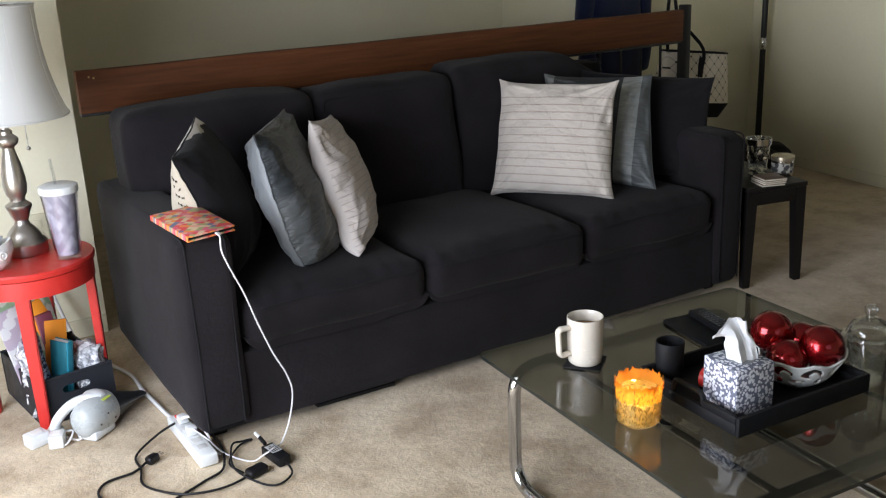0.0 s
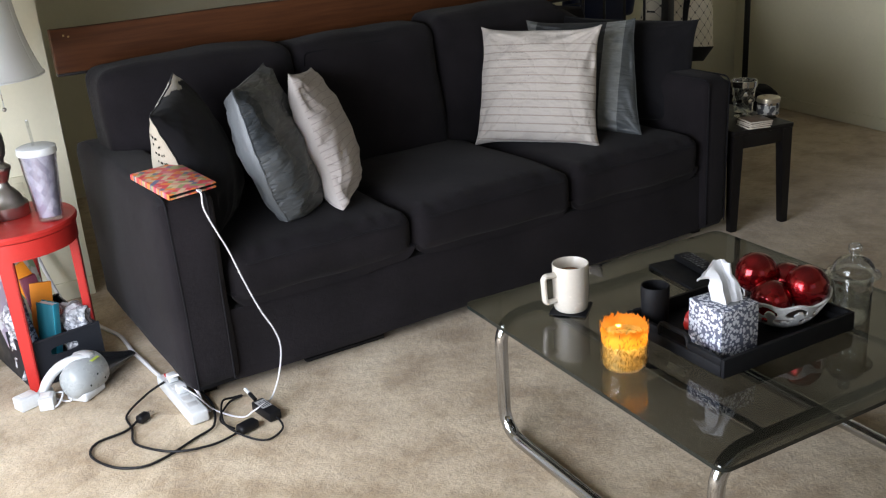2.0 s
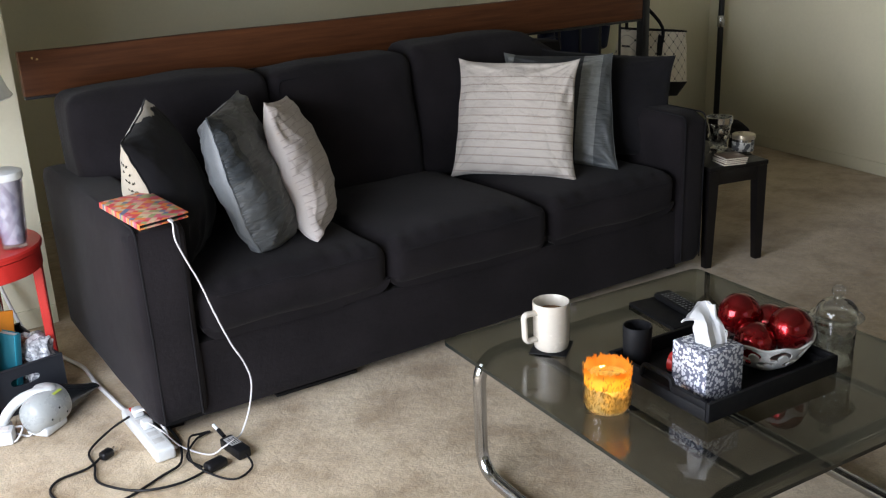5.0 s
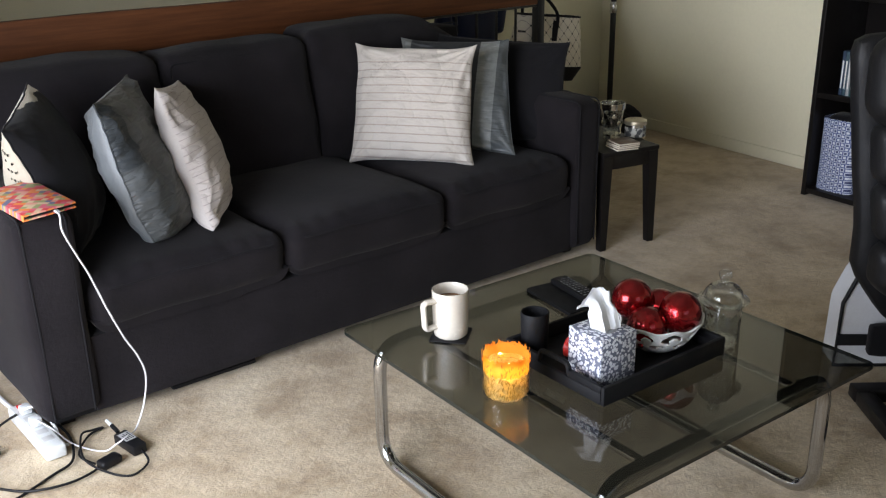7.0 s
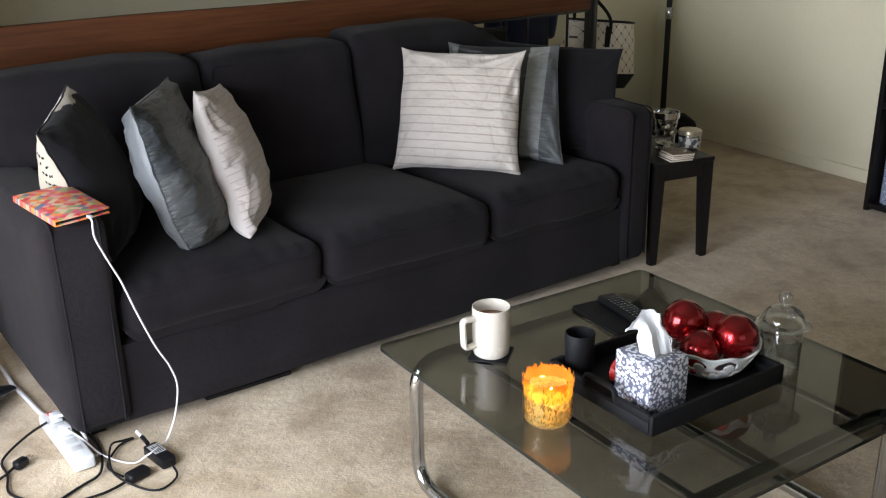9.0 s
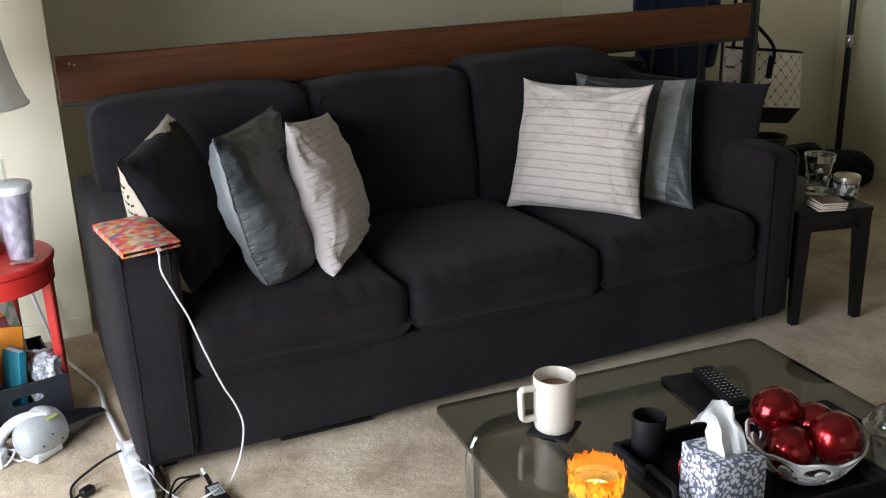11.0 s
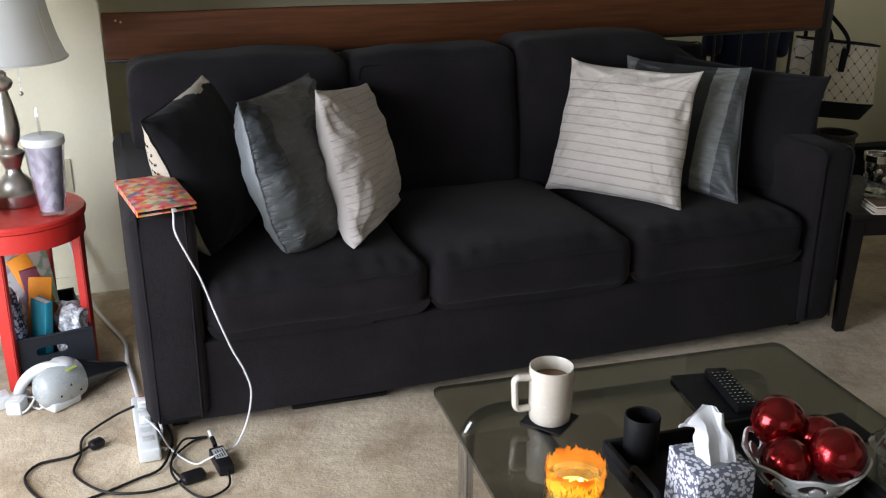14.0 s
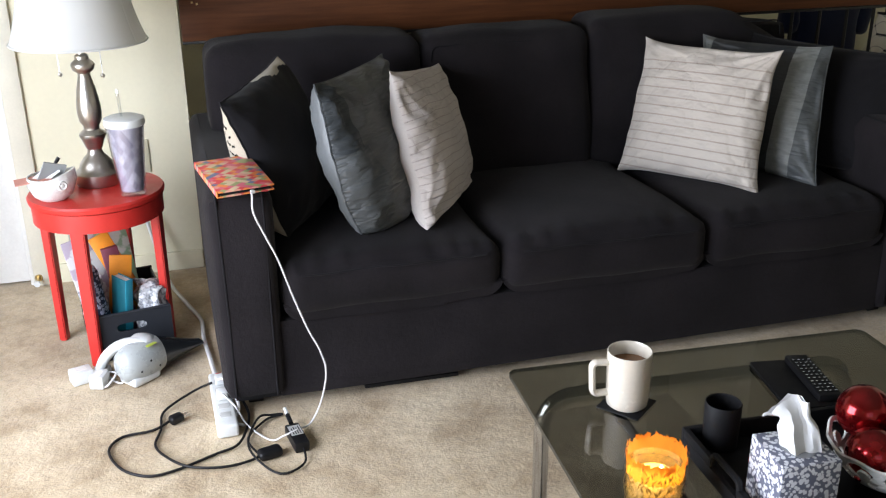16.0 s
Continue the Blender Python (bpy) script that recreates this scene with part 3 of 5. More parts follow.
win = thing("window_1", I4, "wide white-framed patio window in a cream wall", "window", kind="structure")
for lo, hi in (((XL - 0.12, WY0, WZ0), (XL - 0.06, WY0 + 0.05, WZ1)), ((XL - 0.12, WY1 - 0.05, WZ0), (XL - 0.06, WY1, WZ1)), ((XL - 0.12, -1.185, WZ0), (XL - 0.06, -1.115, WZ1)), ((XL - 0.12, WY0 + 0.05, WZ0), (XL - 0.06, WY1 - 0.05, WZ0 + 0.05)), ((XL - 0.12, WY0 + 0.05, WZ1 - 0.05), (XL - 0.06, WY1 - 0.05, WZ1))):
    part("window_frame", box(lo, hi, 0.004), M["door"], win)
win2 = thing("window_2", I4, "white-framed window in a cream wall", "window", kind="structure")
for lo, hi in (((SX0, YS - 0.12, 0.9), (SX0 + 0.05, YS - 0.06, 2.1)), ((SX1 - 0.05, YS - 0.12, 0.9), (SX1, YS - 0.06, 2.1)), ((SX0 + 0.05, YS - 0.12, 0.9), (SX1 - 0.05, YS - 0.06, 0.95)), ((SX0 + 0.05, YS - 0.12, 2.05), (SX1 - 0.05, YS - 0.06, 2.1))):
    part("window_frame", box(lo, hi, 0.004), M["door"], win2)

door = thing("door_1", I4, "closed white painted flush door in its frame", "door", kind="structure")
part("door_leaf", box((DX0 + 0.012, YN + 0.012, 0.012), (DX1 - 0.012, YN + 0.05, 2.045), 0.003), M["door"], door)
part("door_jamb", box((DX1 - 0.010, YN - 0.004, 0.0), (DX1 + 0.003, YN + 0.055, 2.06), 0.002), M["door"], door)
part("casing", box((DX1 + 0.004, YN - 0.016, 0), (DX1 + 0.066, YN - 0.001, 2.12), 0.004), M["trim"], door)
part("casing", box((DX0 - 0.066, YN - 0.016, 0), (DX0 - 0.004, YN - 0.001, 2.12), 0.004), M["trim"], door)
part("casing", box((DX0 - 0.003, YN - 0.016, 2.061), (DX1 + 0.003, YN - 0.001, 2.12), 0.004), M["trim"], door)
for name, lo, hi in (("baseboard_north", (DX1 + 0.068, YN - 0.011, 0), (0.044, YN - 0.001, 0.07)), ("baseboard_east", (-0.010, YS - YB + 0.05, 0), (-0.001, -0.012, 0.065)), ("baseboard_back", (XH + 0.002, YB - 0.011, 0), (XR + 0.03, YB - 0.001, 0.065))):
    structure(name, box(lo, hi, 0.003, 2, EAST if name == "baseboard_east" else None), M["wall"], "painted baseboard at the carpet")
stop = thing("doorstop", pose(-0.515, 1.085, 0.03), "small brass doorstop low on the door casing", "doorstop")
part("stem", tube([(0, 0, 0), (0, -0.05, 0.0)], 0.006, 8), M["brass"], stop)
part("tip", lathe([(0, 0), (0.010, 0), (0.010, 0.012), (0, 0.014)], 12, Matrix.Translation((0, -0.05, 0)) @ pose(0, 0, 0, 90)), M["white_plastic"], stop)
part("flange", lathe([(0, 0), (0.014, 0), (0.012, 0.004), (0, 0.004)], 12, Matrix.Translation((0, 0.0, 0)) @ pose(0, 0, 0, 90)), M["brass"], stop)
out = thing("wall_outlet", pose(-0.135, YN - 0.006, 0.43), "ivory outlet cover plate on the wall", "outlet")
part("plate", box((-0.036, -0.001, -0.058), (0.036, 0.006, 0.058), 0.003), M["outlet"], out)
for z in (-0.022, 0.022):
    part("socket", box((-0.016, -0.004, z - 0.014), (0.016, -0.001, z + 0.014), 0.002), M["outlet"], out)

# ---- railing behind the sofa ----
rail = thing("railing", pose(0, 1.0, 0), "dark-stained wooden plank railing on black posts", "railing")
bm = box((0.049, -0.02, 0.828), (2.83, 0.02, 0.972), 0.004)
bmesh.ops.subdivide_edges(bm, edges=[e for e in bm.edges if abs(e.verts[0].co.x - e.verts[1].co.x) > 1], cuts=30)
for v_ in bm.verts:
    v_.co.z += 0.003 * noise.noise(Vector((v_.co.x * 2.2, v_.co.z * 4, 1)))
part("plank", bm, M["plank"], rail, "worn dark-stained plank")
part("post", box((2.832, -0.022, 0), (2.876, 0.022, 0.995), 0.004), M["black_metal"], rail)
for i in range(4):
    part("baluster", tube([(2.33 + i * 0.124, 0.0, 0.06), (2.33 + i * 0.124, 0.0, 0.829)], 0.007, 6), M["black_metal"], rail)
part("bottom_rail", box((0.25, -0.012, 0.045), (2.831, 0.012, 0.07), 0.003), M["black_metal"], rail)
part("under_rail", box((0.049, -0.014, 0.817), (2.831, 0.014, 0.8275), 0.002), M["black_metal"], rail)
for x, z in ((0.09, 0.95), (0.105, 0.945)):
    part("screw", lathe([(0, 0), (0.0038, 0), (0.003, 0.0015), (0, 0.002)], 8, Matrix.Translation((x, -0.0205, z)) @ pose(0, 0, 0, 90)), M["brass"], rail)

# blue jacket behind the railing
jk = thing("jacket", pose(2.88, 1.53, 0), "navy blue cloth jacket hung on a hook on the wall", "jacket")
part("body", soft_box((-0.17, -0.045, 0.40), (0.17, 0.045, 1.42), 0.04, 14, (0, 0.01, 0), 0.03, 2.0), M["navy"], jk)
for s_ in (-1, 1):
    part("sleeve", soft_box((s_ * 0.19 - 0.05, -0.05, 0.62), (s_ * 0.19 + 0.05, 0.03, 1.38), 0.045, 8, (0, 0, 0), 0.025, s_ * 3.0), M["navy"], jk)
part("collar", soft_box((-0.08, -0.04, 1.40), (0.08, 0.05, 1.48), 0.03, 6, (0, 0, 0), 0.01), M["navy"], jk)
part("hook", tube(bend([(0, 0.085, 1.50), (0, 0.0, 1.50), (0, -0.01, 1.53)], 0.01, 4), 0.006, 6), M["steel"], jk)

# tote bag hanging on the railing post
tote = thing("tote_bag", pose(2.99, 1.10, 0.43, 0, 7, -4), "quilted cream tote bag with dark base hanging on the railing post", "bag")
def bag_body(z0, z1, w0, w1, d0, d1, n=10):
    bm = bmesh.new()
    rings = []
    for k in range(n + 1):
        t = k / n
        w_, d_, z = w0 + (w1 - w0) * t, d0 + (d1 - d0) * t, z0 + (z1 - z0) * t
        ring = []
        for i in range(40):
            a = 2 * math.pi * i / 40
            ca, sa = math.cos(a), math.sin(a)
            x = w_ / 2 * math.copysign(abs(ca) ** 0.45, ca)
            y = d_ / 2 * math.copysign(abs(sa) ** 0.6, sa)
            ring.append(bm.verts.new((x + 0.006 * noise.noise(Vector((x * 8, z * 9, y * 9))), y, z + 0.008 * noise.noise(Vector((x * 6, 3, 0))) * t)))
        rings.append(ring)
    for a, b in zip(rings, rings[1:]):
        for i in range(40):
            bm.faces.new((a[i], a[(i + 1) % 40], b[(i + 1) % 40], b[i]))
    bm.faces.new(rings[0][::-1])
    return bm


part("body", bag_body(0.075, 0.32, 0.47, 0.40, 0.15, 0.09), M["quilted"], tote)
part("base", bag_body(0.0, 0.0745, 0.39, 0.476, 0.10, 0.154, 4), M["black_cloth"], tote, "dark leather base")
part("rim", tube([(0.2005 * math.copysign(abs(math.cos(a)) ** 0.45, math.cos(a)), 0.0455 * math.copysign(abs(math.sin(a)) ** 0.6, math.sin(a)), 0.322) for a in [2 * math.pi * i / 40 for i in range(40)]], 0.0045, 6, True), M["black_cloth"], tote)
for y in (-0.056, 0.056):
    pts = spline([(-0.13, y, 0.22), (-0.13, y, 0.33), (-0.165, y * 0.7, 0.46), (-0.185, y * 0.4, 0.565), (-0.155, y * 0.7, 0.47), (0.0, y, 0.34), (0.0, y, 0.22)], 6)
    part("handle", tube(pts, 0.009, 6), M["black_cloth"], tote)
    for x in (-0.13, 0.0):
        part("tab", box((x - 0.016, y * 1.02 - 0.006, 0.20), (x + 0.016, y * 1.02 + 0.006, 0.30), 0.004), M["black_cloth"], tote)

bask = thing("wicker_basket", pose(3.11, 1.12, 0) @ Matrix.Diagonal((1, 1, 0.92, 1)), "dark woven basket on the carpet beside the sofa", "basket")
part("body", lathe([(0.0, 0.0), (0.07, 0.0), (0.078, 0.01), (0.085, 0.35), (0.088, 0.365), (0.082, 0.365), (0.078, 0.33), (0.07, 0.02), (0, 0.02)], 28), M["wicker"], bask)
part("rim", tube([(0.085 * math.cos(a), 0.085 * math.sin(a), 0.366) for a in [2 * math.pi * i / 28 for i in range(28)]], 0.009, 6, True), M["wicker"], bask)

# pole and bag in the far corner
pole = thing("floor_lamp", pose(3.90, 1.42, 0), "slim black metal floor lamp standing in the room corner", "lamp")
part("pole", tube([(0, 0, 0.02), (0, 0, 1.75)], 0.017, 10), M["black_metal"], pole)
part("joint", lathe([(0.018, 0.66), (0.022, 0.665), (0.022, 0.72), (0.018, 0.725)], 12), M["steel"], pole, "worn metal joint")
part("base", lathe([(0, 0), (0.13, 0), (0.13, 0.012), (0.03, 0.03), (0, 0.03)], 24), M["black_metal"], pole)
part("shade", lathe([(0.03, 1.72), (0.15, 1.86), (0.16, 1.90), (0.15, 1.90), (0.02, 1.74), (0.0, 1.74)], 24), M["black_metal"], pole)
duf = thing("duffel_bag", pose(3.62, 1.28, 0, 0, 0, -28) @ Matrix.Scale(1.22, 4), "slumped black duffel bag lying on the carpet in the corner", "bag")
part("body", soft_box((-0.20, -0.10, 0.0), (0.22, 0.10, 0.13), 0.05, 10, (0.01, 0.02, 0.01), 0.03, 3.0), M["black_cloth"], duf)
part("flap", soft_box((-0.24, -0.06, 0.10), (0.0, 0.05, 0.165), 0.02, 6, (0, 0, 0), 0.02, 7.0), M["black_cloth"], duf)
part("strap", tube(spline([(-0.17, -0.1, 0.06), (-0.12, -0.12, 0.13), (0.05, -0.12, 0.14), (0.18, -0.10, 0.06)], 6), 0.01, 6), M["matt_black"], duf)

# ---- sofa ----
sofa = thing("sofa", pose(0, 0, 0), "charcoal upholstered three-seat sofa with loose cushions", "sofa")
SX = (0.045, 2.185)
part("base", soft_box((SX[0] + 0.14, 0.004, 0.036), (SX[1] - 0.14, 0.90, 0.262), 0.012, 10, (0, 0.004, 0), 0.002), M["sofa"], sofa)
for side, x0, x1 in ((-1, SX[0], 0.205), (1, 2.032, SX[1])):
    bm = soft_box((x0, -0.012, 0.05 if side < 0 else 0.032), (x1, 0.93, 0.612), 0.03 if side < 0 else 0.048, 14, (0.006, 0.004, 0.010), 0.003, side)
    for v_ in bm.verts:
        if (v_.co.x - (x0 + x1) / 2) * side > 0:
            v_.co.x += side * 0.012 * max(0, v_.co.z - 0.2)
    arm = part("armrest", bm, M["sofa"], sofa)
    for xe in (x0 + 0.027, x1 - 0.027):
        xt = xe + (side * 0.005 if (xe - (x0 + x1) / 2) * side > 0 else 0)
        part("piping", tube(bend([(xe, -0.0130, 0.06), (xe, -0.0132, 0.30), (xt, -0.0120, 0.6125), (xt, 0.30, 0.6170), (xt, 0.86, 0.6135)], 0.032, 6), 0.0030, 6), M["piping"], arm)
part("back_frame", soft_box((0.125, 0.76, 0.06), (SX[1] - 0.03, 0.945, 0.825), 0.04, 10, (0, 0, 0.006), 0.003), M["sofa"], sofa)
seats = ((0.208, 0.800), (0.803, 1.420), (1.423, 2.030))
for i, (x0, x1) in enumerate(seats):
    bm = soft_box((x0, -0.010 if i != 1 else -0.016, 0.262), (x1, 0.74, 0.412), 0.045, 30, (0.0, 0.010, 0.030), 0.008, 2.3 * i)
    for v_ in bm.verts:
        if v_.co.z < 0.30 and v_.co.y < 0.05:
            v_.co.y = min(v_.co.y, 0.0 + 0.008 * noise.noise(Vector((v_.co.x * 6, i, 1))))
    for v_ in bm.verts:
        f = max(0.0, 1 - abs(v_.co.y - 0.02) / 0.06) * max(0, (v_.co.z - 0.34) / 0.08)
        v_.co.z += 0.0055 * f * math.sin(v_.co.x * 90 + 3 * noise.noise(Vector((v_.co.x * 7, i, 0))))
    cu = part("seat_cushion", bm, M["sofa"], sofa)
    part("seam", tube([(x0 + 0.05 + (x1 - x0 - 0.1) * k / 12, -0.017 - 0.004 * math.sin(k * 1.1) - (0.008 if i == 1 else 0), 0.388 + 0.003 * noise.noise(Vector((k * 0.7, i, 2)))) for k in range(13)], 0.0025, 5), M["piping"], cu)
backs = ((0.10, 0.755, 0.860, 0.0), (0.758, 1.325, 0.855, 0.0), (1.328, 2.05, 0.880, 0.01))
for i, (x0, x1, zt, dy) in enumerate(backs):
    bm = soft_box((x0, 0.575 - dy, 0.40), (x1, 0.80, zt), 0.045, 18, (0.006, 0.035, 0.012), 0.012, 5.1 * i + 1)
    for v_ in bm.verts:
        v_.co.y += 0.16 * (v_.co.z - 0.42)
        if i == 2:
            v_.co.z -= 0.10 * max(0, (v_.co.x - 1.85) / 0.2) * max(0, (v_.co.z - 0.7) / 0.18)
    bc_ = part("back_cushion", bm, M["sofa"], sofa)
    sy, sz = 0.575 - dy + 0.16 * (zt - 0.47) + 0.004, zt - 0.028
    part("seam", tube(bend([(x0 + 0.026, sy - 0.004, zt - 0.075), (x0 + 0.030, sy, sz), (x1 - 0.030, sy, sz), (x1 - 0.026, sy - 0.004, zt - 0.075)], 0.03, 4), 0.0026, 5), M["piping"], bc_)
for x, y in ((0.125, 0.09), (2.10, 0.09), (0.125, 0.84), (2.10, 0.84)):
    part("foot", lathe([(0, 0), (0.028, 0), (0.036, 0.056), (0, 0.056)], 4, Matrix.Translation((x, y, 0.0)) @ pose(0, 0, 0, 0, 0, 45)), M["black_wood"], sofa)
part("skirt", box((0.07, 0.02, 0.035), (0.23, 0.05, 0.052), 0.003), M["matt_black"], sofa)

flat = thing("laptop", pose(0.555, 0.10, 0.004, 0, 0, -1), "closed black laptop pushed under the sofa front", "laptop")
part("base", box((-0.135, -0.06, 0.0), (0.135, 0.13, 0.013), 0.005), M["black_plastic"], flat)
part("lid", box((-0.135, -0.06, 0.0135), (0.135, 0.13, 0.022), 0.004), M["black_plastic"], flat)

# ---- throw pillows ----
def pillow(corners, tf, tb, front, back, label, seed=0.0, slump=0.1, pull=0.06, lump=0.006, welt=None, rim=None, slump_b=None, low=0.40, soft=0.0):
    tl, tr_, br, bl = [Vector(q) for q in corners]
    m = frame_of((tl + tr_ + br + bl) / 4, tr_ - tl + br - bl, tl - bl + tr_ - br)
    c_ = [m.inverted() @ q for q in (tl, tr_, br, bl)]
    ob = thing("throw_pillow", m, label, "pillow")
    cov = part("cover", pillow_mesh(c_, tf, tb, pull, slump, lump, seed, 64, rim, slump_b, low, soft), front, ob)
    sharp = cov.data.attributes.get("sharp_edge")
    if sharp:
        cov.data.attributes.remove(sharp)
    cov.data.materials.append(back.m)
    if welt:
        pts = []
        for k in range(4):
            for i in range(20):
                t = 2 * i / 20 - 1
                u, v_ = [(t, -1), (1, t), (-t, 1), (-1, -t)][k]
                pts.append(pillow_point(c_, u, v_, pull, seed, soft) + Vector((0, 0, 0.0012 * math.sin(i * 2.6 + k))))
        part("welt", tube(pts, 0.0028, 5, True), welt, ob)
    return ob, c_


pillow(((1.503, 0.606, 0.826), (1.733, 0.190, 0.838), (1.655, 0.114, 0.418), (1.372, 0.498, 0.412)), 0.088, 0.040, M["ribbed"], M["plain_white"], "square off-white ribbed throw pillow leaning on the sofa cushions", 1.0, 0.12, 0.085, 0.0120)
pillow(((1.705, 0.590, 0.824), (1.968, 0.275, 0.822), (1.862, 0.125, 0.422), (1.620, 0.49, 0.425)), 0.062, 0.06, M["satin_band"], M["satin_band"], "dark grey satin throw pillow with a paler band", 4.0, 0.1, 0.065, 0.010, M["satin_band"])
pillow(((1.90, 0.64, 0.82), (2.212, 0.192, 0.792), (2.10, 0.11, 0.425), (1.80, 0.56, 0.425)), 0.07, 0.07, M["black_cloth"], M["black_cloth"], "plain black cotton throw pillow against the sofa arm", 7.0, 0.1, 0.06, 0.006, M["black_cloth"])
pillow(((0.562, 0.252, 0.838), (0.809, 0.640, 0.776), (0.835, 0.48, 0.425), (0.617, 0.086, 0.436)), 0.080, 0.085, M["pleated"], M["plain_white"], "off-white pleated throw pillow standing on the seat", 9.0, 0.26, 0.050, 0.0110, None, None, None, 0.30)
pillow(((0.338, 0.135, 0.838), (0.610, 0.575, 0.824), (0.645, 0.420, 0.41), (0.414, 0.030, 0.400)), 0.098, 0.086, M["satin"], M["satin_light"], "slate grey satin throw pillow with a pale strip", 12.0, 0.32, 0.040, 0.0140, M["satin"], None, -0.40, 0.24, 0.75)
bp, bpc = pillow(((0.103, 0.132, 0.808), (0.300, 0.515, 0.850), (0.45, 0.53, 0.43), (0.252, 0.150, 0.435)), 0.09, 0.122, M["black_cloth"], M["cream_cloth"], "black throw pillow with a cream script-printed back", 15.0, 0.1, 0.035, 0.007, M["black_cloth"], lambda u: 2.0 if u < -0.1 else 0.992 - 0.085 * min(1.0, 2.2 * (u + 0.1)) + 0.035 * max(0.0, math.sin(11 * u)), 0.45)
# unreadable script along the cream back
def on_back(u_, w_):
    p_ = pillow_point(bpc, u_, w_, 0.035, 15.0)
    return p_ - Vector((0, 0, 0.122 * (1 - u_**2) ** 0.46 * (1 - w_**2) ** (0.5 if w_ > 0 else 0.4) * (1 - 0.45 * w_) + 0.003))


for k in range(9):
    for h in range(3):
        pts = [on_back(-0.975 + 0.045 * h + 0.0045 * q, 0.66 - 0.13 * k + 0.022 * math.sin(2.4 * q + k + h) + 0.03 * h) for q in range(8)]
        part("script_bar", tube(pts, 0.0007, 4), M["matt_black"], bp)

# ---- tablet on the arm, with its cable ----
tab = thing("tablet", pose(0.120, 0.064, 0.634, 7, 0, 12), "tablet computer in a colourful diamond-patterned folding case", "tablet")
part("case_back", box((-0.069, -0.10, 0.0), (0.069, 0.10, 0.004), 0.0015), M["harlequin"], tab)
part("device", box((-0.065, -0.097, 0.0045), (0.063, 0.097, 0.0115), 0.002), M["matt_black"], tab)
part("case_front", box((-0.069, -0.10, 0.012), (0.069, 0.10, 0.016), 0.0015), M["harlequin"], tab)
part("spine", box((-0.0715, -0.10, 0.0), (-0.0695, 0.10, 0.016), 0.0008), M["harlequin"], tab)
part("plug", box((0.008, -0.112, 0.005), (0.018, -0.0975, 0.010), 0.001), M["white_plastic"], tab)


def cord(name, pts, r, material, label, seg=7, steps=8):
    return single(name, tube(spline(pts, steps), r, seg), material, I4, label, "cable")


# ---- red side table and what stands on it ----
RC = (-0.243, 0.572)
RZ = 0.488
rt = thing("side_table", pose(RC[0], RC[1], 0, 0, 0, -18), "round red lacquered wooden side table", "table")
part("tabletop", lathe([(0, RZ - 0.022), (0.180, RZ - 0.022), (0.188, RZ - 0.018), (0.190, RZ - 0.006), (0.186, RZ), (0, RZ)], 48), M["red_paint"], rt)
part("apron", lathe([(0.168, RZ - 0.075), (0.182, RZ - 0.075), (0.182, RZ - 0.0225), (0.168, RZ - 0.0225), (0.168, RZ - 0.075)], 48), M["red_paint"], rt)
for k in range(4):
    a = radians(-90 + 90 * k)
    bm = bmesh.new()
    bmesh.ops.create_cube(bm, size=1.0)
    for v_ in bm.verts:
        top = v_.co.z > 0
        w_ = 0.042 if top else 0.030
        rad = 0.165 if top else 0.166
        v_.co = Vector((v_.co.x * (0.026 if top else 0.022) + rad, v_.co.y * w_, (RZ - 0.024) if top else 0.0))
    bmesh.ops.bevel(bm, geom=bm.edges[:], offset=0.003, segments=2, affect="EDGES")
    bm.transform(Matrix.Rotation(a, 4, "Z"))
    part("leg", bm, M["red_paint"], rt)

lamp = thing("table_lamp", pose(-0.236, 0.625, RZ + 0.001), "brushed nickel table lamp with a white bell shade", "lamp")
part("base", lathe([(0, 0), (0.062, 0), (0.064, 0.004), (0.064, 0.035), (0.060, 0.040), (0.052, 0.046), (0.047, 0.060), (0.034, 0.078), (0.024, 0.088), (0.020, 0.100), (0.020, 0.105), (0, 0.105)], 40), M["nickel"], lamp)
part("stem", lathe([(0, 0.105), (0.022, 0.105), (0.033, 0.135), (0.037, 0.142), (0.037, 0.150), (0.030, 0.156), (0.022, 0.162), (0.022, 0.172), (0.030, 0.185), (0.034, 0.21), (0.033, 0.235), (0.027, 0.275), (0.019, 0.308), (0.017, 0.318), (0.018, 0.324), (0.029, 0.333), (0.033, 0.345), (0.031, 0.352), (0.019, 0.362), (0.019, 0.372), (0.012, 0.378), (0.012, 0.43), (0, 0.43)], 40), M["nickel"], lamp)
sh = []
for k in range(15):
    t = k / 14
    sh.append((0.134 + 0.050 * (1 - t) ** 2.6, 0.411 + 0.315 * t))
shade = part("shade", lathe(sh + [(r - 0.002, z) for r, z in sh[::-1]] + [sh[0]], 48), M["shade"], lamp, "white fabric bell shade")
part("trim", tube([(0.134 * math.cos(a), 0.134 * math.sin(a), 0.726) for a in [2 * math.pi * i / 40 for i in range(40)]], 0.004, 6, True), M["shade"], shade)
part("trim", tube([(0.1835 * math.cos(a), 0.1835 * math.sin(a), 0.412) for a in [2 * math.pi * i / 40 for i in range(40)]], 0.0035, 6, True), M["shade"], shade)
for k in range(8):
    a = 2 * math.pi * (k + 0.3) / 8
    part("rib", tube([((r + 0.0002) * math.cos(a), (r + 0.0002) * math.sin(a), z) for r, z in sh], 0.0006, 4), M["shade"], shade)
for dx, dy, dl in ((-0.060, -0.03, 0.098), (0.052, -0.03, 0.108)):
    ch = part("pull_chain", tube([(dx, dy, 0.426), (dx, dy, 0.426 - dl)], 0.0012, 5), M["steel"], lamp)
    part("bead", lathe([(0, -0.007), (0.005, -0.004), (0.0065, 0), (0.005, 0.004), (0, 0.007)], 10, Matrix.Translation((dx, dy, 0.426 - dl))), M["nickel"], ch)
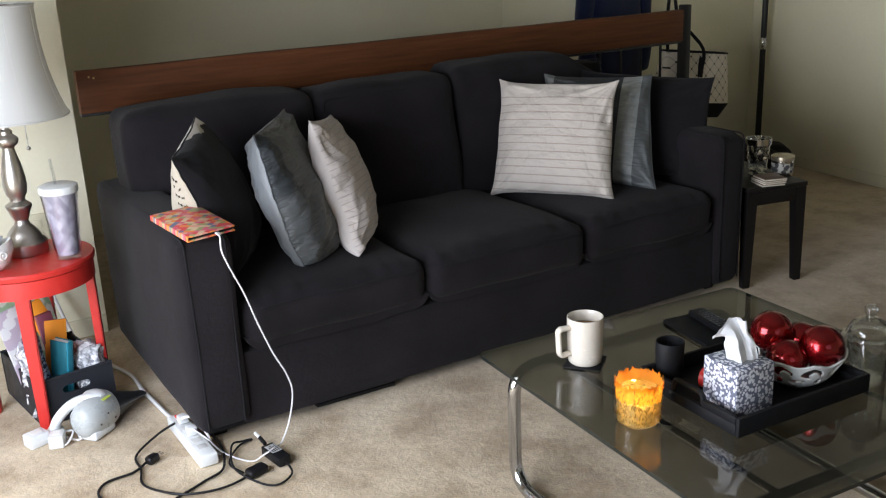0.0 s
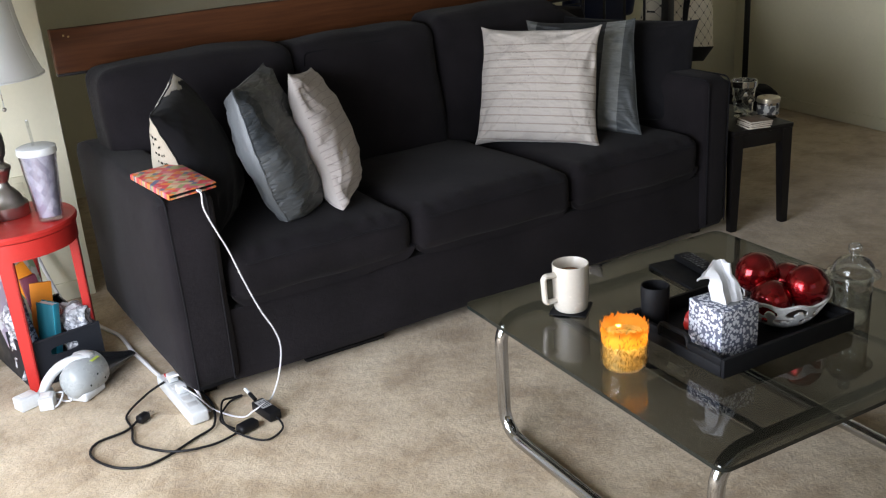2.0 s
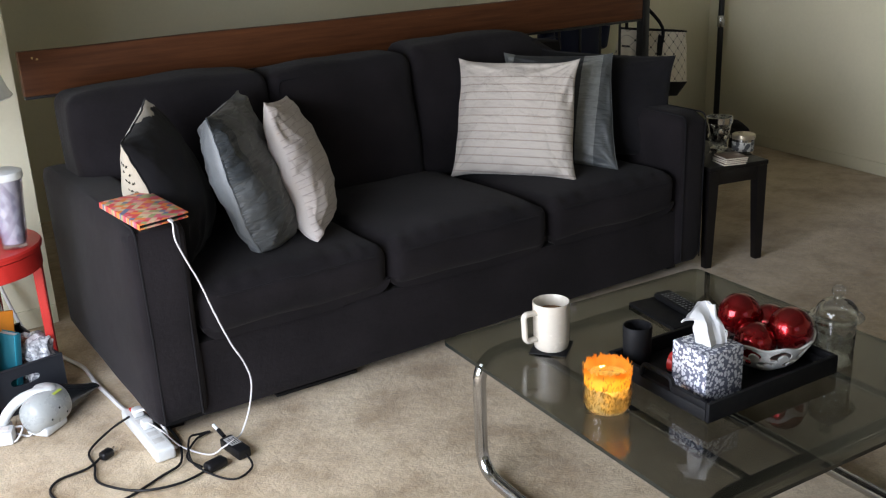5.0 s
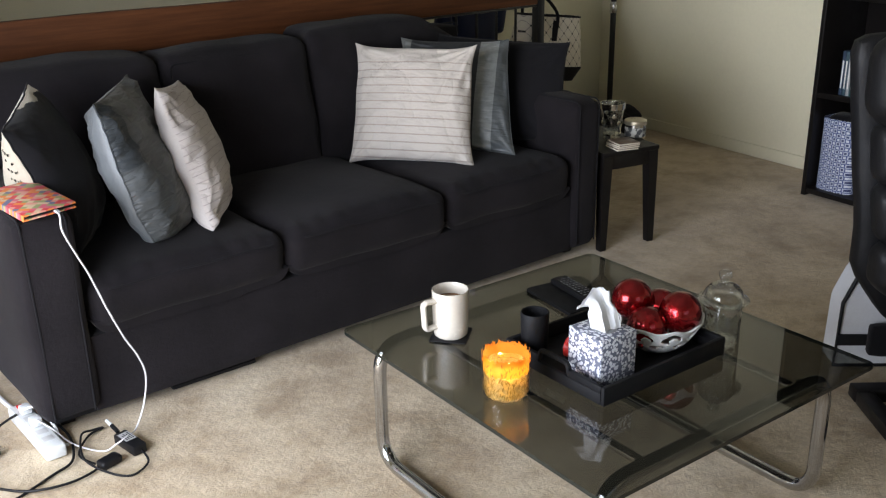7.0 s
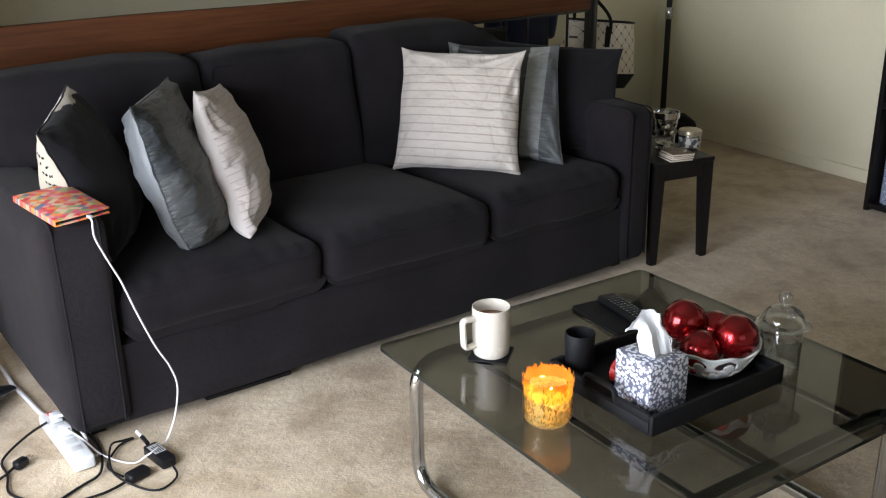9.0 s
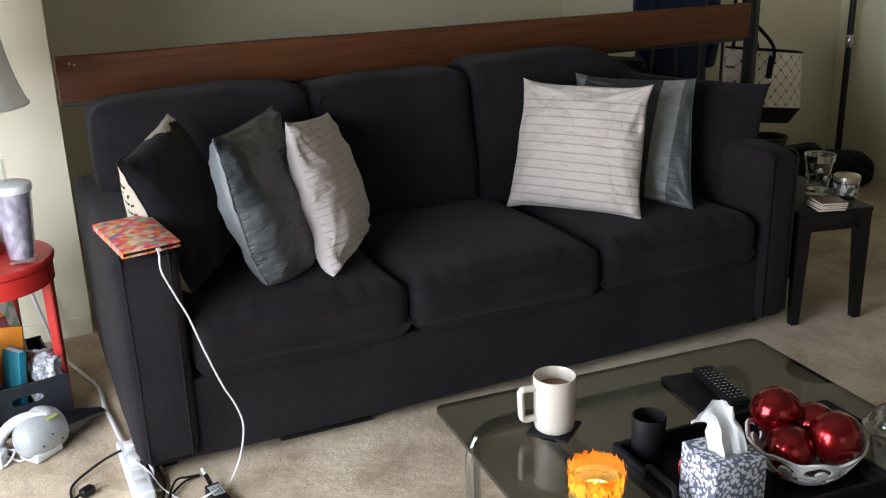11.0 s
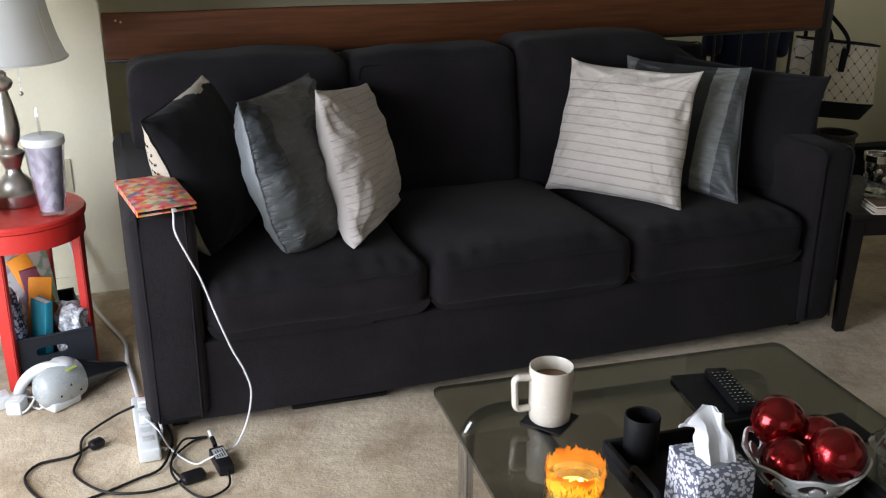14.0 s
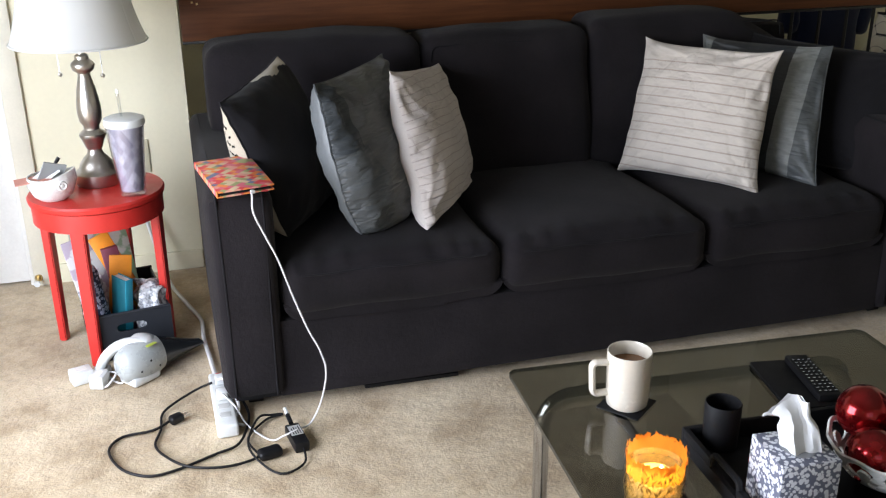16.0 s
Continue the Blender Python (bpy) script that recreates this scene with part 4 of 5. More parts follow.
part("finial", lathe([(0, 0.726), (0.006, 0.726), (0.008, 0.715), (0.004, 0.73), (0, 0.732)], 12), M["nickel"], lamp)
for k in range(3):
    a = 2 * math.pi * k / 3
    part("spider", tube([(0, 0, 0.726), (0.133 * math.cos(a), 0.133 * math.sin(a), 0.726)], 0.002, 5), M["steel"], lamp)

tm = thing("tumbler", pose(-0.139, 0.487, RZ + 0.001) @ Matrix.Scale(1.14, 4), "clear violet faceted drinking tumbler with a white lid and straw", "tumbler")
part("cup", lathe([(0, 0.0), (0.030, 0.0), (0.032, 0.006), (0.046, 0.175), (0.044, 0.176), (0.030, 0.01), (0, 0.01)], 14), M["acrylic"], tm)
part("liner", lathe([(0, 0.012), (0.027, 0.012), (0.040, 0.172), (0.039, 0.172), (0.026, 0.014), (0, 0.014)], 14), M["facets"], tm)
part("lid", lathe([(0, 0.174), (0.047, 0.174), (0.049, 0.178), (0.048, 0.192), (0.036, 0.197), (0, 0.195)], 28), M["white_plastic"], tm)
part("straw", tube([(0.004, 0.0, 0.02), (-0.008, 0.0, 0.262)], 0.0035, 8), M["clear"], tm)

ow = thing("bird_bowl", pose(-0.355, 0.505, RZ + 0.001, 0, 0, -15), "white ceramic bird-shaped bowl full of paper slips", "bowl")
part("bowl", lathe([(0, 0), (0.032, 0), (0.050, 0.015), (0.062, 0.045), (0.060, 0.068), (0.056, 0.068), (0.056, 0.045), (0.045, 0.018), (0, 0.008)], 32, None, lambda a, r, z: (1.0 + 0.18 * max(0, math.cos(a)) ** 3, 0.018 * max(0, math.cos(a)) ** 2 * (z / 0.06))), M["white_ceramic"], ow)
part("eye", lathe([(0, 0.004), (0.004, 0.004), (0.006, 0.002), (0.011, 0.0045), (0.014, 0.002), (0.015, 0), (0, 0)], 16, pose(0.048, -0.043, 0.050, 90, 0, 42)), M["white_ceramic"], ow)
part("eye", lathe([(0, 0.004), (0.004, 0.004), (0.006, 0.002), (0.011, 0.0045), (0.014, 0.002), (0.015, 0), (0, 0)], 16, pose(0.048, 0.043, 0.050, 90, 0, 138)), M["white_ceramic"], ow)
sl = thing("paper_slips", pose(-0.37, 0.505, RZ + 0.03), "paper slips and a pen tucked in a bowl", "papers")
part("slip", box((-0.075, -0.03, 0.035), (0.02, 0.02, 0.037), 0, 2, pose(0, 0, 0, 4, -4, 10)), plain("salmon_paper", (0.62, 0.28, 0.22), 0.8), sl)
part("slip", box((-0.03, -0.02, 0.02), (0.05, 0.02, 0.0215), 0, 2, pose(0, 0, 0.02, 30, -30, 20)), M["paper"], sl)
part("slip", box((-0.035, -0.005, 0.02), (0.03, 0.0, 0.085), 0, 2, pose(0, 0, 0, 20, 20, 30)), plain("grey_paper", (0.35, 0.36, 0.36), 0.7), sl)
part("pen", tube([(0.0, 0.0, 0.02), (0.045, 0.01, 0.085)], 0.005, 8), M["black_plastic"], sl)

# ---- crate under the table ----
cr = thing("storage_crate", pose(-0.215, 0.60, 0.002, 0, 0, 9), "black plastic storage crate filled with papers and books", "crate")
def slot_panel(w_, y, thick, z0, z1):
    """An upright panel with a rounded grip hole."""
    bm = bmesh.new()
    outer, inner = [], []
    for k in range(24):
        a = 2 * math.pi * k / 24
        c_, s_ = math.cos(a), math.sin(a)
        m_ = max(abs(c_), abs(s_))
        outer.append((w_ * c_ / m_, (z0 + z1) / 2 + (z1 - z0) / 2 * s_ / m_))
        inner.append((0.042 * math.copysign(abs(c_) ** 0.5, c_), 0.100 + 0.013 * math.copysign(abs(s_) ** 0.7, s_)))
    rings = [[bm.verts.new((x, y + d, z)) for x, z in ring] for d in (-thick / 2, thick / 2) for ring in (outer, inner)]
    for a, b in ((0, 1), (1, 3), (3, 2), (2, 0)):
        for k in range(24):
            j = (k + 1) % 24
            bm.faces.new((rings[a][k], rings[a][j], rings[b][j], rings[b][k]))
    bmesh.ops.recalc_face_normals(bm, faces=bm.faces[:])
    return bm


W2, D2, H2 = 0.115, 0.165, 0.142
part("bottom", box((-W2, -D2, 0), (W2, D2, 0.006), 0.002), M["grey_plastic"], cr)
for y in (-D2, D2):
    part("side_panel", slot_panel(W2, y, 0.006, 0.0065, H2), M["grey_plastic"], cr)
    part("rim", tube([(-W2, y, H2 + 0.002), (W2, y, H2 + 0.002)], 0.005, 8), M["grey_plastic"], cr)
for x in (-W2 + 0.004, W2 - 0.004):
    part("end_panel", box((x - 0.003, -D2 + 0.004, 0.0065), (x + 0.003, D2 - 0.004, H2), 0.001), M["grey_plastic"], cr)
crate_m = cr.matrix_world.copy()


def in_crate(name, lo, hi, tilt, material, label, category):
    return single(name, box(lo, hi, 0.002, 2), material, crate_m @ pose(*tilt), label, category)


nb = thing("notebook", crate_m @ pose(-0.012, -0.118, 0.008, 6, 3, 32), "cyan notebook with teal covers standing in the crate", "book")
part("spine", box((-0.013, -0.004, 0), (0.013, 0.0, 0.225), 0.0015), M["cyan"], nb, "bright cyan spine")
part("cover", box((0.0105, 0.0005, 0), (0.0130, 0.058, 0.225), 0.0008), plain("teal_card", (0.012, 0.15, 0.20), 0.5), nb, "dark teal cover")
part("cover", box((-0.0130, 0.0005, 0), (-0.0105, 0.058, 0.225), 0.0008), bpy.data.materials["teal_card"], nb, "dark teal cover")
part("pages", box((-0.0100, 0.0010, 0.002), (0.0100, 0.055, 0.222)), M["paper"], nb)
in_crate("folder", (-0.030, -0.004, 0), (0.030, 0.004, 0.36), (0.082, -0.045, 0.008, -6, -21, 6), M["orange"], "orange paper folder standing in the crate", "folder")
in_crate("folder", (-0.034, -0.004, 0), (0.030, 0.004, 0.275), (-0.028, -0.062, 0.008, -4, 7, -8), M["orange"], "orange paper folder standing in the crate", "folder")
in_crate("magazine", (-0.085, -0.003, 0), (0.085, 0.003, 0.375), (-0.012, 0.055, 0.008, -10, -4, 6), floral("pale_green_print", (0.30, 0.46, 0.28), (0.66, 0.68, 0.60), 14.0), "glossy pale green magazine standing in the crate", "magazine")
in_crate("magazine", (-0.05, -0.003, 0), (0.05, 0.003, 0.325), (-0.052, 0.0, 0.008, -6, -8, 16), floral("lilac_print", (0.42, 0.36, 0.44), (0.62, 0.63, 0.64), 26.0), "pale lilac magazine standing in the crate", "magazine")
in_crate("book", (-0.024, -0.010, 0), (0.024, 0.010, 0.300), (0.014, -0.052, 0.008, -4, -7, 4), M["plum"], "plum covered book standing in the crate", "book")
single("rolled_scarf", soft_box((-0.024, -0.024, 0.0), (0.024, 0.024, 0.285), 0.022, 8, (0, 0, 0), 0.010, 4.0), floral("blue_dotted_cloth", (0.012, 0.018, 0.05), (0.40, 0.43, 0.55), 95.0), crate_m @ pose(-0.052, -0.092, 0.008, 4, -9, 0), "rolled dark blue dotted cloth in the crate", "scarf")
def crumple(lo, hi, seed):
    """A crinkled bag with sharp facets."""
    bm = soft_box(lo, hi, 0.022, 12, (0, 0, 0), 0.0, 0.0)
    for v_ in bm.verts:
        q = v_.co * 24 + Vector((seed, 0, seed))
        v_.co += 0.010 * Vector((ridge(q.x, q.y, q.z), ridge(q.y, q.z, q.x + 9), ridge(q.z, q.x, q.y + 5)))
    return bm


foil = Mat("crinkled_film", (0.5, 0.5, 0.52), 0.22)
foil.base(foil.ramp(foil.noise(28.0, 3.0), [(0.42, (0.62, 0.63, 0.66)), (0.50, (0.20, 0.21, 0.23)), (0.60, (0.66, 0.67, 0.69))]))
single("crumpled_bag", crumple((-0.036, -0.06, 0.0), (0.036, 0.06, 0.185), 9.0), foil, crate_m @ pose(0.070, -0.085, 0.008), "crumpled silver and white film bag in the crate", "bag", smooth=False)
single("crumpled_bag", crumple((-0.026, -0.05, 0.0), (0.026, 0.05, 0.22), 19.0), foil, crate_m @ pose(-0.086, -0.07, 0.008), "crumpled silver and white film bag in the crate", "bag", smooth=False)

# ---- hand vacuum on the carpet ----
hv = thing("hand_vacuum", pose(-0.166, 0.306, 0.0, 0, 0, 39) @ Matrix.Scale(0.93, 4), "white cordless hand vacuum with a smoked nozzle lying on the carpet", "vacuum")
pale = plain("pale_grey_plastic", (0.40, 0.425, 0.425), 0.28)
bm = lathe([(0, -0.085), (0.030, -0.083), (0.050, -0.070), (0.062, -0.040), (0.066, 0.0), (0.064, 0.030), (0.058, 0.052), (0, 0.052)], 36, pose(0.0, 0, 0.062, 0, 90, 0))
for v_ in bm.verts:
    v_.co.z = max(0.001, v_.co.z)
    v_.co.y *= 0.86
part("body", bm, pale, hv)
noz = lathe([(0, 0.0525), (0.057, 0.0525), (0.055, 0.075), (0.047, 0.12), (0.033, 0.19), (0.027, 0.222), (0, 0.222)], 32, pose(0.0, 0, 0.062, 0, 90, 0))
for v_ in noz.verts:
    k = max(0.0, (v_.co.x - 0.05) / 0.17)
    v_.co.z = max(0.001, v_.co.z * (1 - 0.62 * k) + 0.004 * k)
    v_.co.y *= 0.86 - 0.05 * k
part("nozzle", noz, plain("smoked_plastic", (0.03, 0.035, 0.04), 0.2), hv, "dark translucent nozzle")
part("dust_cover", lathe([(0.0, 0.0), (0.037, 0.0), (0.0365, 0.004), (0.030, 0.011), (0.016, 0.016), (0, 0.017)], 28, pose(0.018, 0.010, 0.116, 0, 10, 0)), M["white_plastic"], hv, "white domed cover on top")
part("print_bar", box((-0.010, -0.030, 0.1195), (0.026, -0.020, 0.1212), 0, 2, pose(0, 0, 0.002, 8, 0, 0)), plain("lime_print", (0.45, 0.55, 0.08), 0.5), hv)
bm = tube(spline([(0.008, -0.016, 0.112), (-0.022, 0.018, 0.120), (-0.046, 0.056, 0.104), (-0.062, 0.090, 0.066), (-0.068, 0.112, 0.024)], 7), 0.0155, 14, False, None)
for v_ in bm.verts:
    v_.co.x = -0.03 + (v_.co.x + 0.03) * 1.12
part("handle", bm, M["white_plastic"], hv)
part("grip_foot", box((-0.026, -0.020, 0.001), (0.026, 0.026, 0.030), 0.008, 3, pose(-0.070, 0.108, 0, 0, 0, 28)), M["white_plastic"], hv)
part("belly", box((-0.070, -0.046, 0.001), (0.030, 0.030, 0.030), 0.010, 3), M["white_plastic"], hv)
for x, z in ((-0.010, 0.075), (0.022, 0.045), (-0.045, 0.052)):
    part("screw", lathe([(0, 0), (0.0035, 0), (0.003, 0.0012), (0, 0.0012)], 10, pose(x, -0.0560 if z > 0.06 else -0.0535, z, 90, 0, 0)), M["matt_black"], hv)
for i, (x, y, s_) in enumerate(((-0.335, 0.325, 0.03), (-0.285, 0.285, 0.026))):
    ch = thing("charger", pose(x, y, 0.0, 0, 0, 20 + 50 * i), "small white charger block lying on the carpet", "charger")
    part("block", box((-s_, -s_ * 0.8, 0.001), (s_, s_ * 0.8, 0.04), 0.005), M["white_plastic"], ch)
    part("label", box((-s_ * 0.5, -s_ * 0.4, 0.0405), (s_ * 0.5, s_ * 0.4, 0.0415)), M["paper"], ch)
    for dy in (-0.008, 0.008):
        part("prong", box((s_ + 0.0005, dy - 0.001, 0.016), (s_ + 0.015, dy + 0.001, 0.022)), M["steel"], ch)
cord("charger_cable", [(-0.30, 0.30, 0.02), (-0.27, 0.26, 0.008), (-0.24, 0.29, 0.03), (-0.27, 0.33, 0.012), (-0.23, 0.27, 0.007), (-0.20, 0.30, 0.02)], 0.003, M["white_cord"], "coiled thin white charger cable on the carpet")

# ---- power strip and cables ----
ps = thing("power_strip", pose(0.037, 0.052, 0.002, 0, 0, 91), "white power strip with plugs lying on the carpet by the sofa", "power strip")
part("body", box((-0.147, -0.027, 0), (0.147, 0.027, 0.036), 0.007, 3), M["white_plastic"], ps)
for i in range(5):
    part("socket", box((-0.105 + i * 0.045, -0.014, 0.0362), (-0.078 + i * 0.045, 0.014, 0.0375), 0.001), plain("outlet_face", (0.55, 0.55, 0.54), 0.5) if i == 0 else bpy.data.materials["outlet_face"], ps)
part("switch", box((0.115, -0.008, 0.0362), (0.132, 0.008, 0.042), 0.002), M["red_paint"], ps, "small red rocker switch")
part("plug", box((-0.02, -0.014, 0.038), (0.01, 0.014, 0.062), 0.004), M["white_plastic"], ps)
part("plug", box((0.065, -0.016, 0.038), (0.095, 0.012, 0.060), 0.004), M["white_plastic"], ps)
cord("power_cable", [(-0.16, 1.07, 0.42), (-0.14, 1.05, 0.25), (-0.10, 1.0, 0.07), (-0.075, 0.91, 0.02), (-0.031, 0.758, 0.012), (0.006, 0.625, 0.012), (0.010, 0.55, 0.012), (0.009, 0.475, 0.012), (0.018, 0.36, 0.012), (0.024, 0.27, 0.013), (0.030, 0.192, 0.02)], 0.0065, M["white_cord"], "thick white power cable from the wall to the power strip")
cord("charging_cable", [(0.150, -0.048, 0.630), (0.150, -0.065, 0.625), (0.150, -0.068, 0.585), (0.176, -0.062, 0.515), (0.200, -0.06, 0.455), (0.228, -0.065, 0.36), (0.258, -0.075, 0.27), (0.284, -0.085, 0.21), (0.296, -0.09, 0.15), (0.280, -0.09, 0.07), (0.246, -0.10, 0.012), (0.205, -0.15, 0.030), (0.170, -0.16, 0.024), (0.138, -0.14, 0.006), (0.09, -0.064, 0.012), (0.066, 0.0, 0.035), (0.036, 0.028, 0.064)], 0.0024, M["white_cord"], "thin white charging cable hanging from the tablet")
cord("white_cable", [(0.03, 0.115, 0.060), (0.055, 0.07, 0.075), (0.075, 0.01, 0.03), (0.06, -0.03, 0.01), (0.08, -0.06, 0.012)], 0.004, M["white_cord"], "short white cable at the power strip")
ad = thing("power_adapter", pose(0.203, -0.165, 0.002, 0, 0, 98), "black laptop power adapter with a white label on the carpet", "adapter")
part("brick", box((-0.050, -0.019, 0), (0.050, 0.019, 0.028), 0.005), M["black_plastic"], ad)
part("label", box((-0.010, -0.015, 0.0282), (0.036, 0.015, 0.0288)), plain("adapter_label", (0.42, 0.42, 0.42), 0.5), ad)
for i in range(4):
    part("print_bar", box((-0.006, -0.011 + i * 0.006, 0.0289), (0.030 - 0.006 * (i % 2), -0.0085 + i * 0.006, 0.0292)), M["black_plastic"], ad)
pg = thing("plug_head", pose(0.130, -0.208, 0.0, 0, 0, 15), "black moulded plug block on the carpet", "plug")
part("block", soft_box((-0.030, -0.018, 0.001), (0.030, 0.018, 0.026), 0.010, 5), M["black_plastic"], pg)
p2 = thing("mains_plug", pose(-0.083, 0.022, 0.0, 0, 0, 30), "black two-prong mains plug lying on the carpet", "plug")
part("head", soft_box((-0.022, -0.013, 0.002), (0.016, 0.013, 0.026), 0.008, 5), M["black_plastic"], p2)
for dy in (-0.006, 0.006):
    part("prong", box((0.0165, dy - 0.001, 0.011), (0.034, dy + 0.001, 0.017)), M["steel"], p2)
cord("mains_cable", [(-0.105, 0.012, 0.013), (-0.146, -0.012, 0.008), (-0.222, -0.02, 0.006), (-0.251, -0.076, 0.006), (-0.219, -0.165, 0.006), (-0.16, -0.213, 0.006), (-0.095, -0.208, 0.006), (0.0, -0.166, 0.006), (0.057, -0.142, 0.008), (0.087, -0.072, 0.010), (0.098, 0.0, 0.01), (0.085, 0.05, 0.03)], 0.0036, M["black_cord"], "black mains cable in a loose loop on the carpet")
cord("mains_cable", [(0.015, 0.135, 0.042), (-0.041, 0.128, 0.025), (-0.116, 0.077, 0.007), (-0.125, -0.007, 0.006), (-0.14, -0.084, 0.006), (-0.107, -0.158, 0.009), (-0.056, -0.214, 0.012), (0.022, -0.233, 0.010), (0.091, -0.217, 0.008), (0.115, -0.195, 0.012)], 0.0034, M["black_cord"], "black mains cable snaking over the carpet")
cord("adapter_cable", [(0.213, -0.215, 0.014), (0.205, -0.27, 0.008), (0.15, -0.296, 0.006), (0.108, -0.248, 0.01), (0.082, -0.165, 0.02), (0.118, -0.05, 0.02), (0.155, -0.03, 0.012), (0.184, -0.029, 0.008), (0.138, -0.044, 0.008), (0.085, -0.12, 0.008), (0.10, -0.19, 0.008)], 0.0030, M["black_cord"], "thin black adapter cable coiled on the carpet")
dcj = thing("barrel_jack", pose(0.196, -0.105, 0.004, 0, 0, 8), "white-tipped barrel connector beside the adapter", "connector")
part("sleeve", tube([(0, 0, 0.02), (0.0, 0.03, 0.028)], 0.006, 8), M["black_plastic"], dcj)
part("tip", tube([(0.0, 0.0305, 0.028), (0.0, 0.055, 0.033)], 0.005, 8), M["white_plastic"], dcj)

# ---- glass coffee table ----
TZ = 0.355
ct = thing("coffee_table", pose(1.0, -1.055, 0, 0, 0, -3.5), "smoked glass coffee table on a bent chrome tube frame", "table")
def glass_sheet(w_, d_, z0, z1, rad):
    bm = bmesh.new()
    pts = []
    for cx, cy, a0 in ((1, 1, 0), (-1, 1, 90), (-1, -1, 180), (1, -1, 270)):
        for k in range(7):
            a = radians(a0 + 15 * k)
            pts.append((cx * (w_ / 2 - rad) + rad * math.cos(a), cy * (d_ / 2 - rad) + rad * math.sin(a)))
    f = bm.faces.new([bm.verts.new((x, y, z0)) for x, y in pts])
    r = bmesh.ops.extrude_face_region(bm, geom=[f])
    for g_ in r["geom"]:
        if isinstance(g_, bmesh.types.BMVert):
            g_.co.z = z1
    return bm


top = part("glass_top", glass_sheet(0.84, 0.86, TZ - 0.009, TZ, 0.022), M["smoked"], ct, "smoked glass sheet")
top.data.materials.append(M["glass_edge"].m)
for v_ in top.data.vertices:
    if v_.co.y > 0:
        v_.co.y += 0.030
for f_ in top.data.polygons:
    if abs(f_.normal.z) < 0.5:
        f_.material_index = 1
TR, zt = 0.0165, TZ - 0.009 - 0.0175
xl, xr, yf, yb = -0.368, 0.335, -0.365, 0.375
loop = [(xl, 0.0, TR + 0.001), (xl, yf, TR + 0.001), (xl, yf, zt), (0.0, yf, zt), (xr, yf, zt), (xr, yf, TR + 0.001), (xr, 0.0, TR + 0.001)]
part("tube_frame", tube(bend(loop, 0.075, 8), TR, 14), M["chrome"], ct)
loop = [(xl, 0.001, TR + 0.001), (xl, yb, TR + 0.001), (xl, yb, zt), (0.0, yb, zt), (xr, yb, zt), (xr, yb, TR + 0.001), (xr, 0.001, TR + 0.001)]
part("tube_frame", tube(bend(loop, 0.075, 8), TR, 14), M["chrome"], ct)
for x in (-0.24, 0.235):
    part("crossbar", tube([(x, yf + 0.012, zt - 0.004), (x, yb - 0.012, zt - 0.004)], 0.0105, 12), M["chrome"], ct)
for x in (xl + 0.1, xr - 0.1):
    for y in (yf, yb):
        part("glass_pad", lathe([(0, zt + TR - 0.001), (0.010, zt + TR - 0.001), (0.010, TZ - 0.0092), (0, TZ - 0.0092)], 12, Matrix.Translation((x, y, 0))), M["clear"], ct)

Z0 = TZ + 0.0008
mug = thing("mug", pose(0.785, -0.774, Z0 + 0.004, 0, 0, 172), "cream ceramic mug of coffee with a square handle", "mug")
part("body", lathe([(0, 0), (0.036, 0), (0.040, 0.004), (0.0420, 0.02), (0.0430, 0.06), (0.0435, 0.112), (0.0430, 0.1155), (0.0415, 0.116), (0.0400, 0.113), (0.039, 0.05), (0.036, 0.008), (0, 0.006)], 40), M["ceramic"], mug)
hp = bend([(0.039, 0, 0.094), (0.068, 0, 0.096), (0.074, 0, 0.090), (0.071, 0, 0.035), (0.064, 0, 0.028), (0.038, 0, 0.030)], 0.012, 4)
bmh = tube(hp, 0.0068, 10)
for v_ in bmh.verts:
    v_.co.y *= 1.35
part("handle", bmh, M["ceramic"], mug)
part("coffee", lathe([(0, 0.088), (0.0392, 0.088), (0.0392, 0.089), (0, 0.089)], 32), M["coffee"], mug)
cs = single("coaster", box((-0.044, -0.044, 0), (0.044, 0.044, 0.0035), 0.001), M["matt_black"], pose(0.785, -0.774, Z0, 0, 0, 38), "thin black square coaster under the mug", "coaster")

# leaf-cut candle holder
cd = thing("candle_holder", pose(0.692, -1.062, Z0), "round candle holder of cut gold leaves round a lit candle", "candle holder")
part("glass", lathe([(0, 0), (0.044, 0), (0.047, 0.004), (0.0475, 0.07), (0.0465, 0.07), (0.045, 0.006), (0, 0.004)], 32), M["clear"], cd)
rng = random.Random(5)
leaf_a, leaf_b = bmesh.new(), bmesh.new()
for k in range(430):
    a = rng.uniform(0, 2 * math.pi)
    rim = k < 130
    z = rng.uniform(0.076, 0.090) if rim else rng.uniform(0.003, 0.080)
    tgt = leaf_a if rim else leaf_b
    L, Wd, tilt = rng.uniform(0.008, 0.015), rng.uniform(0.0022, 0.0038) if rim else rng.uniform(0.0008, 0.0019), rng.uniform(-0.8, 0.8)
    R_ = 0.0495 + rng.uniform(0, 0.002)
    quad = []
    for s_, t_ in ((0, 0), (-1, 0.45), (0, 1), (1, 0.45)):
        du = s_ * Wd * math.cos(tilt) + t_ * L * math.sin(tilt)
        dz = -s_ * Wd * math.sin(tilt) + t_ * L * math.cos(tilt)
        quad.append(tgt.verts.new((R_ * math.cos(a + du / R_), R_ * math.sin(a + du / R_), min(0.101, z + dz))))
    tgt.faces.new(quad)
for b in (leaf_a, leaf_b):
    bmesh.ops.solidify(b, geom=b.faces[:], thickness=0.0006)
part("frosted_sleeve", lathe([(0.0462, 0.006), (0.0462, 0.030), (0.0462, 0.058)], 40), M["gold_leaf"], cd, "translucent gold leaf inside the glass")
part("leaf_rim", leaf_a, M["amber"], cd, "amber leaves glowing in the candle light", False)
